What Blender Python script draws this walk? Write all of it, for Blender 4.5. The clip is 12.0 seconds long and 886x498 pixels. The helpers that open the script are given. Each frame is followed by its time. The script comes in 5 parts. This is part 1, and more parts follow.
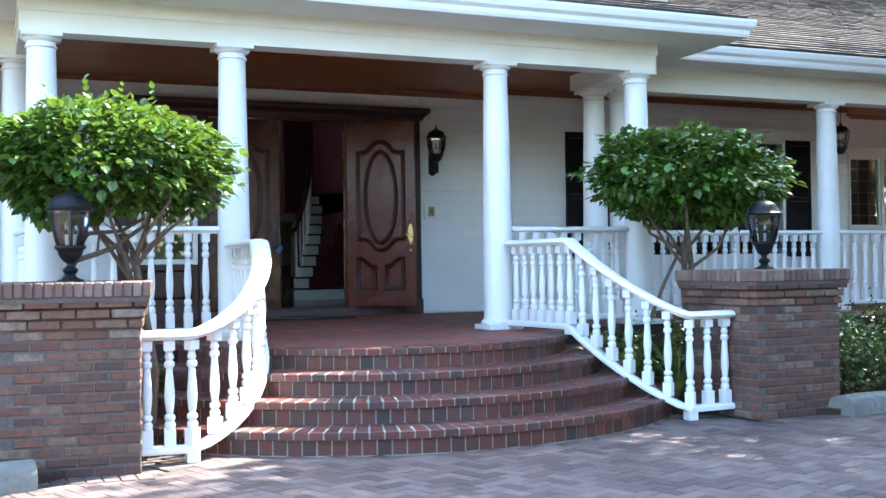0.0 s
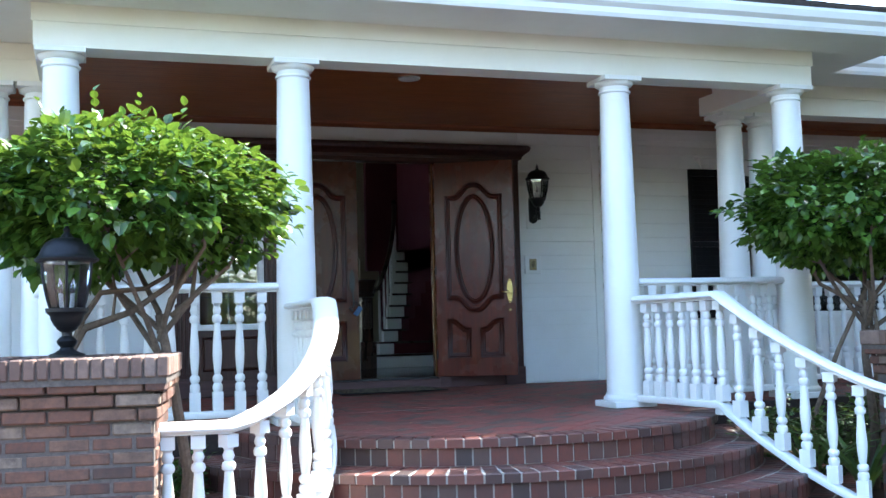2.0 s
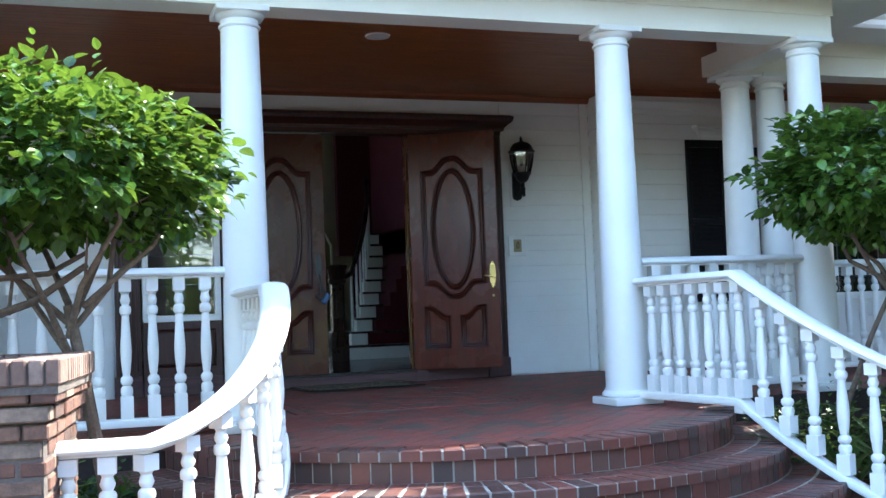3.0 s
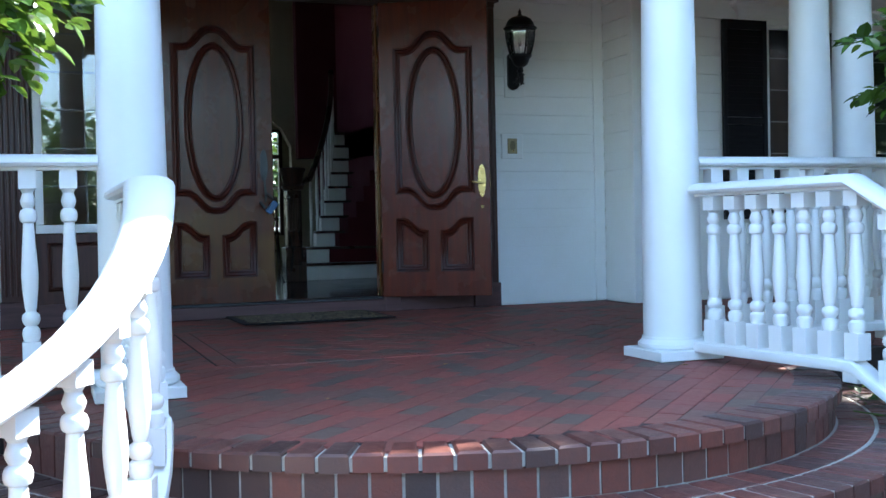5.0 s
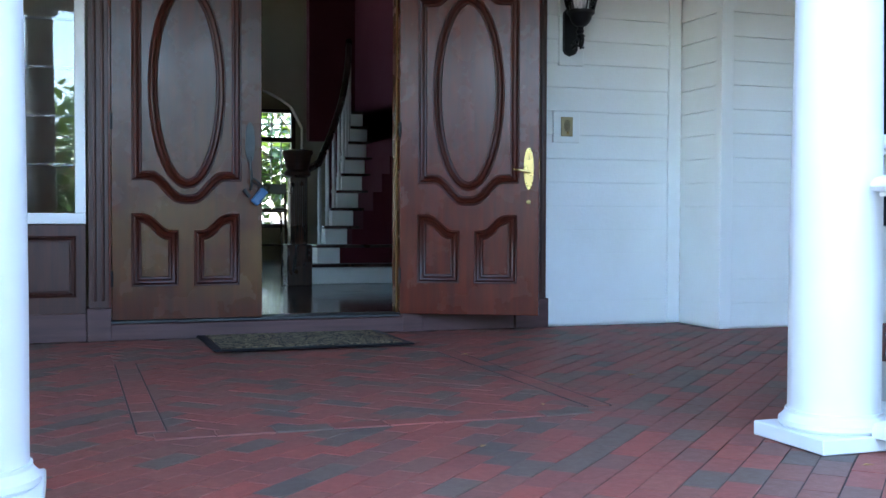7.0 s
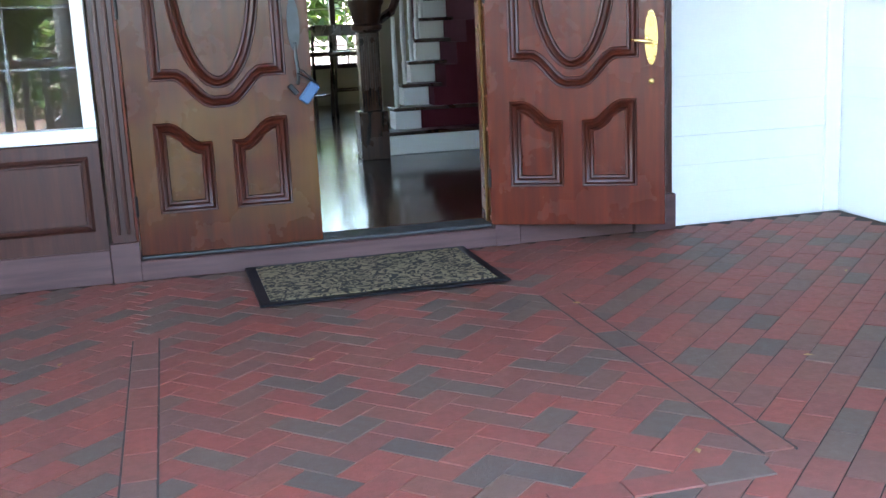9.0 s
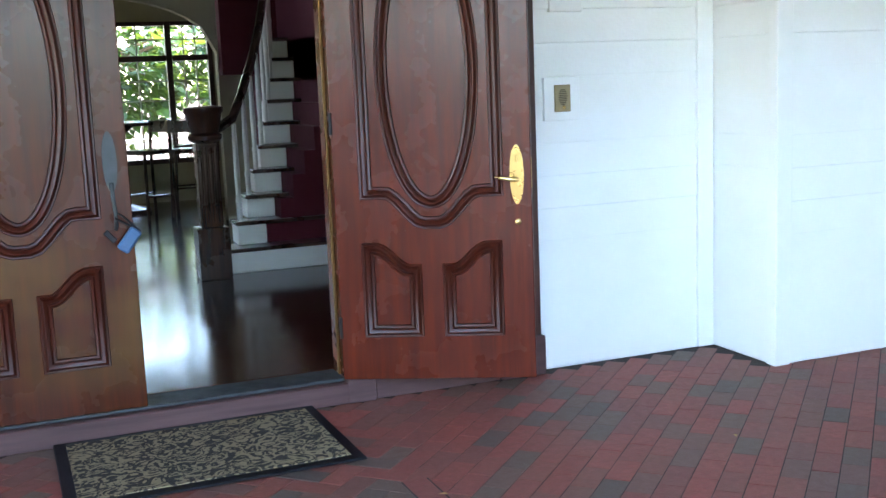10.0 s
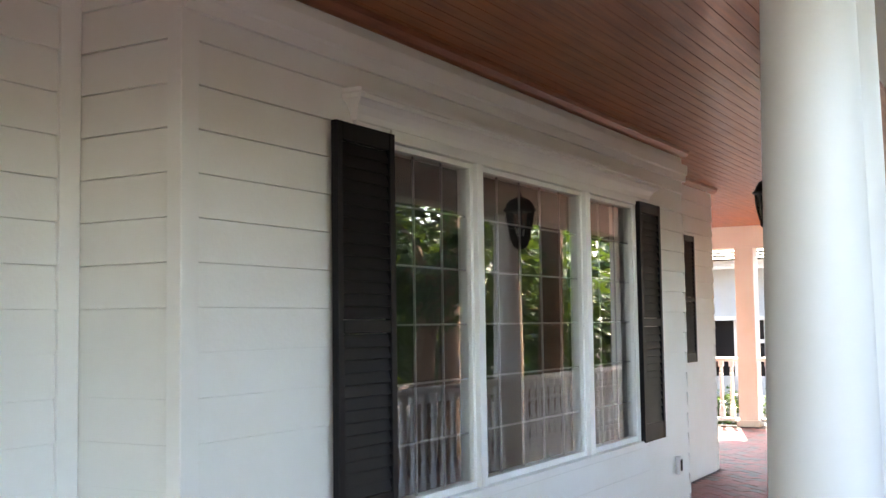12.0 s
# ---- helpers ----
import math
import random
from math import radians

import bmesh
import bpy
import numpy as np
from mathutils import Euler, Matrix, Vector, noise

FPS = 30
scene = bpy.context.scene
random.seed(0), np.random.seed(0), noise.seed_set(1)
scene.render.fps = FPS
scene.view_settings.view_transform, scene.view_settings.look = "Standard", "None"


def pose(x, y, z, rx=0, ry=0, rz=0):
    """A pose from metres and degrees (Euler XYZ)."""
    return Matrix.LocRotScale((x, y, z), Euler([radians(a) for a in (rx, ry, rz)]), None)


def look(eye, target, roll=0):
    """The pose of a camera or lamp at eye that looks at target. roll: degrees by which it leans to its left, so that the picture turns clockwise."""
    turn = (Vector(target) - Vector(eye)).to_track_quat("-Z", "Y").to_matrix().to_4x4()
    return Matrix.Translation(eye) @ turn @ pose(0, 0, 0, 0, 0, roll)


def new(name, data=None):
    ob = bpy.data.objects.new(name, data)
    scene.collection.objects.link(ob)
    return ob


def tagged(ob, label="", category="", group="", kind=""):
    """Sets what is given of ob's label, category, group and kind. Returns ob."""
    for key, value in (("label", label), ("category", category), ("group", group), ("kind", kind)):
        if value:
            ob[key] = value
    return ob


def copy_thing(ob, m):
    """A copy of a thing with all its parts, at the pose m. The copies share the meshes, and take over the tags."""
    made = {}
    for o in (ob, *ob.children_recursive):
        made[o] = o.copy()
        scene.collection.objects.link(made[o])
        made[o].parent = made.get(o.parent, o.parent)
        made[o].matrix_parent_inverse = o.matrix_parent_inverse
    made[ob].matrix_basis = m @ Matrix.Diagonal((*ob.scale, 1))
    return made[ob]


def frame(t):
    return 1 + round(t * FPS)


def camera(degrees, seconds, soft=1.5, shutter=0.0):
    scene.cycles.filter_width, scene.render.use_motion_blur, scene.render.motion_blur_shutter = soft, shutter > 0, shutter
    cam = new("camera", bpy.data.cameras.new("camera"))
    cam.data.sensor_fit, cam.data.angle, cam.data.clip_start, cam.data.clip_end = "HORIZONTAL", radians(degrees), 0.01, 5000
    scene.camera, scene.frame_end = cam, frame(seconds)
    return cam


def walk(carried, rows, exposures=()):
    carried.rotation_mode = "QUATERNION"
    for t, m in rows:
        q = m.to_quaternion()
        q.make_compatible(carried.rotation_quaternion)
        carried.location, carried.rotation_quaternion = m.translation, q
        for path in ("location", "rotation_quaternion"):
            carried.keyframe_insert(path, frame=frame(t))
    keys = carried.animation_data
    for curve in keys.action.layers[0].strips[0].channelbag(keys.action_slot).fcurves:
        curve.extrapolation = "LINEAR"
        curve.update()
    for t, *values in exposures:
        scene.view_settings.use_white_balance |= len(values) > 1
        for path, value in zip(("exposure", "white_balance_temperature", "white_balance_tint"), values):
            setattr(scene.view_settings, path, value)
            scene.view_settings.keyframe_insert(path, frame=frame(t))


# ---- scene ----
cam = camera(44.6, 12.0)
EXPOSURES = [(0.0, 3.28, 6150, 7), (2.5, 3.15, 6080, 6), (5.0, 3.1, 5800, 4), (5.5, 3.2, 5750, 4), (7.0, 3.95, 5900, 8),
             (9.0, 5.05, 6700, 11), (9.6, 5.3, 6950, 11), (10.0, 4.85, 6600, 10), (10.5, 4.4, 6250, 7), (11.2, 3.9, 7150, 11), (12.0, 4.0, 7700, 14)]
PATH = [
    (0, (-3.459, -13.698, 1.335), (-2.685, -11.854, 1.364), -0.8),
    (0.5, (-3.321, -13.155, 1.371), (-2.638, -11.277, 1.447), -0.8),
    (1, (-3.222, -12.718, 1.351), (-2.621, -10.814, 1.46), -1.5),
    (1.5, (-3.007, -12.254, 1.372), (-2.43, -10.343, 1.506), -1.8),
    (2, (-2.848, -11.78, 1.352), (-2.227, -9.885, 1.497), -1.5),
    (2.5, (-2.631, -11.241, 1.36), (-1.946, -9.366, 1.491), -2.0),
    (3, (-2.468, -10.731, 1.361), (-1.811, -8.846, 1.481), -2.2),
    (3.2, (-2.407, -10.501, 1.341), (-1.737, -8.618, 1.439), -1.6),
    (5, (-1.783, -8.661, 1.381), (-1.082, -6.788, 1.338), -1.2),
    (5.5, (-1.621, -8.16, 1.379), (-0.864, -6.309, 1.343), -0.6),
    (6, (-1.458, -7.694, 1.433), (-0.718, -5.836, 1.396), -0.2),
    (6.5, (-1.312, -7.283, 1.43), (-0.577, -5.423, 1.404), -0.3),
    (7, (-1.153, -6.841, 1.423), (-0.498, -4.952, 1.367), 0.2),
    (7.2, (-1.108, -6.674, 1.456), (-0.469, -4.78, 1.388), 0.3),
    (8.8, (-0.74, -5.613, 1.847), (-0.263, -3.711, 1.453), -2.1),
    (9, (-0.703, -5.497, 1.897), (-0.239, -3.598, 1.476), -2.7),
    (9.5, (-0.627, -5.213, 2.038), (-0.2, -3.312, 1.585), -5.7),
    (10, (-0.476, -4.85, 2.182), (0.254, -3.014, 1.872), -2.3),
    (10.5, (-0.343, -4.442, 2.171), (0.755, -2.778, 2.007), -0.5),
    (11, (-0.186, -3.953, 2.232), (1.227, -2.538, 2.169), -0.8),
    (11.5, (0.067, -3.566, 2.252), (1.683, -2.389, 2.283), 0.1),
    (12, (0.143, -3.272, 2.263), (1.873, -2.279, 2.403), -0.8),
]
walk(cam, [(t, look(e, g, r)) for t, e, g, r in PATH], EXPOSURES)

# ---- world and sun ----
SUN_EL, SUN_H = radians(50), Vector((0.95, 0.30))
sun_dir = Vector((SUN_H.x, SUN_H.y, 0)).normalized() * math.cos(SUN_EL) + Vector((0, 0, math.sin(SUN_EL)))
world = bpy.data.worlds.new("world")
scene.world = world
world.use_nodes = True
wn = world.node_tree
sky = wn.nodes.new("ShaderNodeTexSky")
sky.sky_type = "NISHITA"
sky.sun_disc = False
sky.sun_elevation = SUN_EL
sky.sun_rotation = math.atan2(SUN_H.x, SUN_H.y)
wn.nodes["Background"].inputs["Strength"].default_value = 0.15
wn.links.new(sky.outputs[0], wn.nodes["Background"].inputs[0])
sun = new("sun", bpy.data.lights.new("sun", "SUN"))
sun.data.energy, sun.data.angle, sun.data.color = 3.2, radians(0.5), (1.0, 0.95, 0.86)
sun.matrix_world = look(sun_dir * 40, (0, 0, 0))

# ---- materials ----


class Nodes:
    def __init__(self, name):
        self.mat = bpy.data.materials.new(name)
        self.mat.use_nodes = True
        self.t = self.mat.node_tree
        self.bsdf = self.t.nodes["Principled BSDF"]
        self.co = self.add("ShaderNodeTexCoord").outputs["Object"]

    def add(self, kind, **props):
        n = self.t.nodes.new(kind)
        for k, v in props.items():
            setattr(n, k, v)
        return n

    def link(self, a, b):
        self.t.links.new(a, b)

    def noise(self, scale, detail=4, rough=0.6, stretch=None, co=None):
        n = self.add("ShaderNodeTexNoise")
        n.inputs["Scale"].default_value, n.inputs["Detail"].default_value, n.inputs["Roughness"].default_value = scale, detail, rough
        co = co or self.co
        if stretch:
            m = self.add("ShaderNodeMapping")
            m.inputs["Scale"].default_value = stretch
            self.link(co, m.inputs[0])
            co = m.outputs[0]
        self.link(co, n.inputs["Vector"])
        return n.outputs["Fac"]

    def ramp(self, fac, stops):
        r = self.add("ShaderNodeValToRGB")
        e = r.color_ramp.elements
        while len(e) < len(stops):
            e.new(0.5)
        for el, (p, c) in zip(e, stops):
            el.position, el.color = p, (*c, 1) if len(c) == 3 else c
        self.link(fac, r.inputs[0])
        return r.outputs[0]

    def mix(self, fac, a, b, mode="MIX"):
        m = self.add("ShaderNodeMix", data_type="RGBA", blend_type=mode)
        for sock, v in ((m.inputs[0], fac), (m.inputs[6], a), (m.inputs[7], b)):
            if isinstance(v, (int, float)):
                sock.default_value = v
            elif isinstance(v, tuple):
                sock.default_value = (*v, 1)
            else:
                self.link(v, sock)
        return m.outputs[2]

    def bump(self, height, strength=0.3, distance=0.01):
        b = self.add("ShaderNodeBump")
        b.inputs["Strength"].default_value, b.inputs["Distance"].default_value = strength, distance
        self.link(height, b.inputs["Height"])
        self.link(b.outputs[0], self.bsdf.inputs["Normal"])

    def set(self, color=None, rough=None, **kw):
        for name, v in (("Base Color", color), ("Roughness", rough), *((k.replace("_", " "), v) for k, v in kw.items())):
            if v is None:
                continue
            s = self.bsdf.inputs[name]
            if isinstance(v, tuple):
                s.default_value = (*v, 1) if len(v) == 3 else v
            elif isinstance(v, (int, float)):
                s.default_value = v
            else:
                self.link(v, s)
        return self.mat


def gray(v):
    return (v, v, v)


def paint(name, color, rough=0.45, dirt=0.10, bump=0.15):
    n = Nodes(name)
    big = n.noise(1.3, 5)
    fine = n.noise(45, 3)
    dark = tuple(c * (1 - dirt) * k for c, k in zip(color, (0.98, 0.96, 0.92)))
    c = n.mix(n.ramp(big, [(0.35, gray(0)), (0.75, gray(1))]), color, dark)
    n.bump(fine, bump, 0.003)
    return n.set(c, n.ramp(big, [(0.3, gray(rough)), (0.8, gray(rough + 0.15))]))


def pieces(name, stops, rough=0.8, per_island=False, bump=0.5, mottle=0.35, stain=(0.12, 0.10, 0.09), stain_amount=0.3, tex=1.0):
    """Brick and paver: a random colour for each piece, with mottling and wider stains."""
    n = Nodes(name)
    if per_island:
        rnd = n.add("ShaderNodeNewGeometry").outputs["Random Per Island"]
    else:
        rnd = n.add("ShaderNodeObjectInfo").outputs["Random"]
    base = n.ramp(rnd, stops)
    geo = n.add("ShaderNodeNewGeometry").outputs["Position"]
    mot = n.noise(28 * tex, 5, 0.7, co=geo)
    base = n.mix(n.ramp(mot, [(0.35, gray(0)), (0.7, gray(mottle))]), base, stain)
    wide = n.noise(1.7, 5, 0.65, co=geo)
    base = n.mix(n.ramp(wide, [(0.45, gray(0)), (0.75, gray(stain_amount))]), base, stain)
    n.bump(n.noise(90, 4, 0.7, co=geo), bump, 0.004)
    return n.set(base, n.ramp(mot, [(0.3, gray(rough - 0.12)), (0.7, gray(rough + 0.08))]))


def wood(name, dark, light, rough=0.28, axis=2, coat=0.0, scale=1.0):
    n = Nodes(name)
    st = [14 * scale] * 3
    st[axis] = 0.9 * scale
    g = n.noise(2.2, 6, 0.62, stretch=tuple(st))
    fine = n.noise(9, 4, 0.7, stretch=tuple(st))
    c = n.ramp(g, [(0.3, dark), (0.72, light)])
    c = n.mix(n.ramp(fine, [(0.4, gray(0)), (0.8, gray(0.25))]), c, tuple(v * 0.55 for v in dark))
    n.bump(fine, 0.12, 0.002)
    return n.set(c, n.ramp(n.noise(3, 4), [(0.3, gray(rough)), (0.8, gray(rough + 0.07))]), Coat_Weight=coat, Coat_Roughness=0.12)


def glass(name, tint=(1, 1, 1), rough=0.0, ior=1.5):
    n = Nodes(name)
    return n.set(tint, rough, Transmission_Weight=1.0, IOR=ior)


def metal(name, color, rough=0.3, metallic=1.0):
    n = Nodes(name)
    w = n.noise(14, 4)
    n.bump(n.noise(70, 3), 0.12, 0.002)
    return n.set(n.mix(n.ramp(w, [(0.4, gray(0)), (0.8, gray(0.35))]), color, tuple(c * 0.6 for c in color)), n.ramp(w, [(0.3, gray(rough)), (0.8, gray(rough + 0.2))]), Metallic=metallic)


def leafy(name, dark, light, rough=0.38):
    n = Nodes(name)
    rnd = n.add("ShaderNodeNewGeometry").outputs["Random Per Island"]
    c = n.ramp(rnd, [(0.0, dark), (0.6, light), (1.0, tuple(v * 1.35 for v in light))])
    c = n.mix(n.ramp(n.noise(60, 3), [(0.4, gray(0)), (0.8, gray(0.3))]), c, dark)
    n.set(c, rough)
    tr = n.add("ShaderNodeBsdfTranslucent")
    tc = n.mix(0.5, c, (0.28, 0.42, 0.04))
    n.link(tc, tr.inputs[0])
    mx = n.add("ShaderNodeMixShader")
    mx.inputs[0].default_value = 0.2
    n.link(n.bsdf.outputs[0], mx.inputs[1])
    n.link(tr.outputs[0], mx.inputs[2])
    n.link(mx.outputs[0], n.t.nodes["Material Output"].inputs[0])
    return n.mat


M_WHITE = paint("white_paint", (0.84, 0.84, 0.82), 0.38, 0.06)
M_SIDING = paint("siding_paint", (0.84, 0.84, 0.815), 0.5, 0.05, 0.3)
M_CREAM = paint("cream_paint", (0.86, 0.83, 0.73), 0.5, 0.06)
M_SOFFIT = paint("soffit_paint", (0.82, 0.81, 0.76), 0.6, 0.06)
M_BLACK = paint("black_shutter_paint", (0.0075, 0.007, 0.009), 0.5, 0.2)
M_BLACK.node_tree.nodes["Principled BSDF"].inputs["Specular IOR Level"].default_value = 0.2
# Window bars: their dimming behind reflective glass is put into this grey.
M_MUNTIN = paint("glass_dimmed_bar_grey", (0.30, 0.30, 0.31), 0.6)
M_IRON = metal("black_iron", (0.018, 0.018, 0.02), 0.38, 0.6)
M_BRASS = metal("polished_brass", (0.55, 0.38, 0.14), 0.22)
M_STEEL = metal("tarnished_steel", (0.11, 0.115, 0.115), 0.55)
M_GLASS = glass("coated_window_glass", ior=1.65)
M_LAMPGLASS = glass("bevelled_lamp_glass", (0.95, 0.97, 0.97), 0.04)
M_DOOR = wood("varnished_door_wood", (0.056, 0.0064, 0.0024), (0.135, 0.0180, 0.0050), 0.24, 2, 0.0)
M_DOOR.node_tree.nodes["Principled BSDF"].inputs["Specular IOR Level"].default_value = 0.36


def worn_door():
    """The red-brown varnish, bleached to a golden olive in broad soft patches low on the leaf."""
    n = Nodes("sun_worn_door_wood")
    g = n.noise(2.2, 6, 0.62, stretch=(14, 14, 0.9))
    c = n.ramp(g, [(0.3, (0.036, 0.0065, 0.0028)), (0.72, (0.096, 0.018, 0.0055))])
    sep = n.add("ShaderNodeSeparateXYZ")
    n.link(n.co, sep.inputs[0])
    low = n.ramp(sep.outputs["Z"], [(0.06, gray(0.05)), (0.24, gray(0.6)), (0.5, gray(0.85)), (0.85, gray(0.6)), (1.0, gray(0.1))])
    patch = n.ramp(n.noise(1.9, 3, 0.5), [(0.36, gray(0)), (0.62, gray(1))])
    k = n.mix(1.0, low, patch, "MULTIPLY")
    c = n.mix(k, c, (0.115, 0.056, 0.012))
    return n.set(c, n.ramp(n.noise(3, 4), [(0.3, gray(0.2)), (0.8, gray(0.36))]), Specular_IOR_Level=0.4)


M_DOOR_WORN = worn_door()
M_DOOR_MOULD = wood("dark_door_moulding_wood", (0.030, 0.0052, 0.0025), (0.074, 0.0120, 0.0045), 0.32, 2)
M_DOOR_MOULD.node_tree.nodes["Principled BSDF"].inputs["Specular IOR Level"].default_value = 0.3
M_JAMBSTRIP = metal("dull_bronze_strip", (0.20, 0.12, 0.045), 0.5)
M_SURROUND = wood("stained_surround_wood", (0.032, 0.009, 0.006), (0.075, 0.022, 0.013), 0.38, 2)
M_SILL = wood("weathered_sill_wood", (0.055, 0.022, 0.020), (0.12, 0.055, 0.05), 0.55, 0)
M_CEIL = wood("stained_ceiling_boards", (0.24, 0.064, 0.015), (0.46, 0.145, 0.036), 0.4, 0, 0.15)
M_CEILTRIM = wood("stained_ceiling_trim", (0.16, 0.045, 0.016), (0.32, 0.10, 0.035), 0.4, 0)
M_BRICK = pieces("pillar_brick", [(0.0, (0.080, 0.040, 0.028)), (0.3, (0.155, 0.058, 0.034)), (0.6, (0.19, 0.080, 0.047)), (0.85, (0.22, 0.125, 0.08)), (1.0, (0.28, 0.20, 0.145))], 0.85, bump=1.0, mottle=0.75, stain=(0.062, 0.043, 0.037), stain_amount=0.5, tex=0.6)
M_CAPBRICK = pieces("cap_brick", [(0.0, (0.13, 0.068, 0.050)), (0.5, (0.21, 0.125, 0.092)), (1.0, (0.30, 0.21, 0.165))], 0.85, bump=0.9, mottle=0.6, stain=(0.10, 0.068, 0.056), tex=0.6)
M_STEPBRICK = pieces("step_brick", [(0.0, (0.045, 0.026, 0.022)), (0.2, (0.085, 0.034, 0.025)), (0.5, (0.130, 0.034, 0.022)), (0.8, (0.170, 0.046, 0.029)), (1.0, (0.092, 0.052, 0.040))], 0.5, stain=(0.06, 0.04, 0.038))
M_FLOORBRICK = pieces("porch_floor_brick", [(0.0, (0.085, 0.062, 0.048)), (0.16, (0.135, 0.085, 0.060)), (0.24, (0.20, 0.064, 0.042)), (0.55, (0.30, 0.060, 0.040)), (0.85, (0.215, 0.052, 0.037)), (1.0, (0.15, 0.075, 0.055))], 0.66, mottle=0.42, stain=(0.14, 0.082, 0.062), stain_amount=0.4)
M_FLOORBRICK_F = pieces("porch_floor_brick_far", [(0.0, (0.085, 0.062, 0.048)), (0.16, (0.135, 0.085, 0.060)), (0.24, (0.20, 0.064, 0.042)), (0.55, (0.30, 0.060, 0.040)), (0.85, (0.215, 0.052, 0.037)), (1.0, (0.15, 0.075, 0.055))], 0.66, per_island=True, mottle=0.42, stain=(0.14, 0.082, 0.062), stain_amount=0.4)
DRIVE = [(0.0, (0.062, 0.044, 0.039)), (0.3, (0.118, 0.078, 0.065)), (0.7, (0.152, 0.105, 0.089)), (1.0, (0.195, 0.146, 0.126))]
M_PAVER = pieces("driveway_paver", DRIVE, 0.85, stain=(0.08, 0.054, 0.046), stain_amount=0.5)
M_PAVER_F = pieces("driveway_paver_far", DRIVE, 0.85, per_island=True, stain=(0.08, 0.054, 0.046), stain_amount=0.5)


def rough_stuff(name, a, b, scale, rough=0.9, bump=0.6, dist=0.01):
    n = Nodes(name)
    geo = n.add("ShaderNodeNewGeometry").outputs["Position"]
    f = n.noise(scale, 6, 0.7, co=geo)
    w = n.noise(scale * 0.12, 4, 0.6, co=geo)
    c = n.mix(n.ramp(w, [(0.35, gray(0)), (0.7, gray(0.7))]), n.ramp(f, [(0.3, a), (0.7, b)]), a)
    n.bump(f, bump, dist)
    return n.set(c, rough)


M_MORTAR = rough_stuff("dark_mortar", (0.075, 0.060, 0.052), (0.17, 0.135, 0.115), 40)
M_WHITEMORTAR = rough_stuff("pale_mortar", (0.34, 0.31, 0.26), (0.50, 0.47, 0.41), 40)
M_FLOORMORTAR = rough_stuff("floor_mortar", (0.022, 0.015, 0.013), (0.055, 0.036, 0.03), 40, 0.95)
M_SAND = rough_stuff("joint_sand", (0.09, 0.075, 0.06), (0.19, 0.16, 0.13), 30)
M_SOIL = rough_stuff("mulch", (0.025, 0.014, 0.010), (0.08, 0.042, 0.028), 22, 0.95, 1.0, 0.03)
M_CONCRETE = rough_stuff("kerb_concrete", (0.14, 0.14, 0.12), (0.27, 0.26, 0.23), 18)
M_BARK = rough_stuff("bark", (0.09, 0.06, 0.04), (0.24, 0.17, 0.12), 30, 0.9, 0.8)
M_PALEBARK = rough_stuff("pale_bark", (0.14, 0.085, 0.05), (0.32, 0.21, 0.13), 14, 0.9, 0.9)
M_SHINGLE = pieces("roof_shingle", [(0.0, (0.028, 0.021, 0.016)), (0.5, (0.046, 0.036, 0.029)), (1.0, (0.075, 0.060, 0.049))], 0.9, per_island=True)
M_SHINGLE.node_tree.nodes["Principled BSDF"].inputs["Specular IOR Level"].default_value = 0.1
M_LEAF = leafy("glossy_leaf", (0.013, 0.038, 0.008), (0.082, 0.160, 0.024), 0.26)
M_LEAF2 = leafy("shrub_leaf", (0.012, 0.036, 0.008), (0.035, 0.085, 0.015), 0.45)
M_STRAP = leafy("strap_leaf", (0.02, 0.06, 0.015), (0.09, 0.16, 0.04), 0.4)
M_HALLWALL = paint("hall_wall_paint", (0.46, 0.42, 0.30), 0.7)
M_MAROON = paint("maroon_wall_cloth", (0.085, 0.007, 0.016), 0.9)
M_HALLFLOOR = wood("polished_hall_floor", (0.036, 0.012, 0.006), (0.095, 0.035, 0.014), 0.10, 1, 0.0, 0.7)
M_HALLFLOOR.node_tree.nodes["Principled BSDF"].inputs["Specular IOR Level"].default_value = 0.3
M_DARKWOOD = wood("dark_stair_wood", (0.018, 0.008, 0.005), (0.07, 0.028, 0.014), 0.25, 2, 0.4)
M_CURTAIN = paint("pale_curtain", (0.45, 0.44, 0.42), 0.9)
M_BLUE = paint("blue_plastic", (0.05, 0.12, 0.24), 0.4)
# Lining behind the windows: the unlit room's darkness is put into this near-black.
M_ROOM = paint("room_shade_black", (0.022, 0.020, 0.022), 0.8)
M_CANWHITE = paint("lamp_trim_white", (0.7, 0.7, 0.68), 0.4)


def mat_weave():
    n = Nodes("patterned_doormat")
    v = n.add("ShaderNodeTexVoronoi")
    v.feature = "SMOOTH_F1"
    v.inputs["Scale"].default_value = 34
    w = n.add("ShaderNodeTexNoise")
    w.inputs["Scale"].default_value = 12
    w.inputs["Detail"].default_value = 1
    w.inputs["Distortion"].default_value = 4.0
    n.link(n.co, w.inputs["Vector"])
    f = n.ramp(w.outputs["Fac"], [(0.49, (0.010, 0.008, 0.006)), (0.52, (0.25, 0.19, 0.10))])
    c = n.mix(n.ramp(n.noise(160, 2), [(0.3, gray(0)), (0.8, gray(0.3))]), f, (0.10, 0.07, 0.03))
    n.bump(n.noise(200, 2), 0.7, 0.004)
    return n.set(c, 0.95)


M_MAT = mat_weave()
M_DRYLEAF = paint("dry_leaf", (0.42, 0.26, 0.10), 0.8)

# ---- building helpers ----


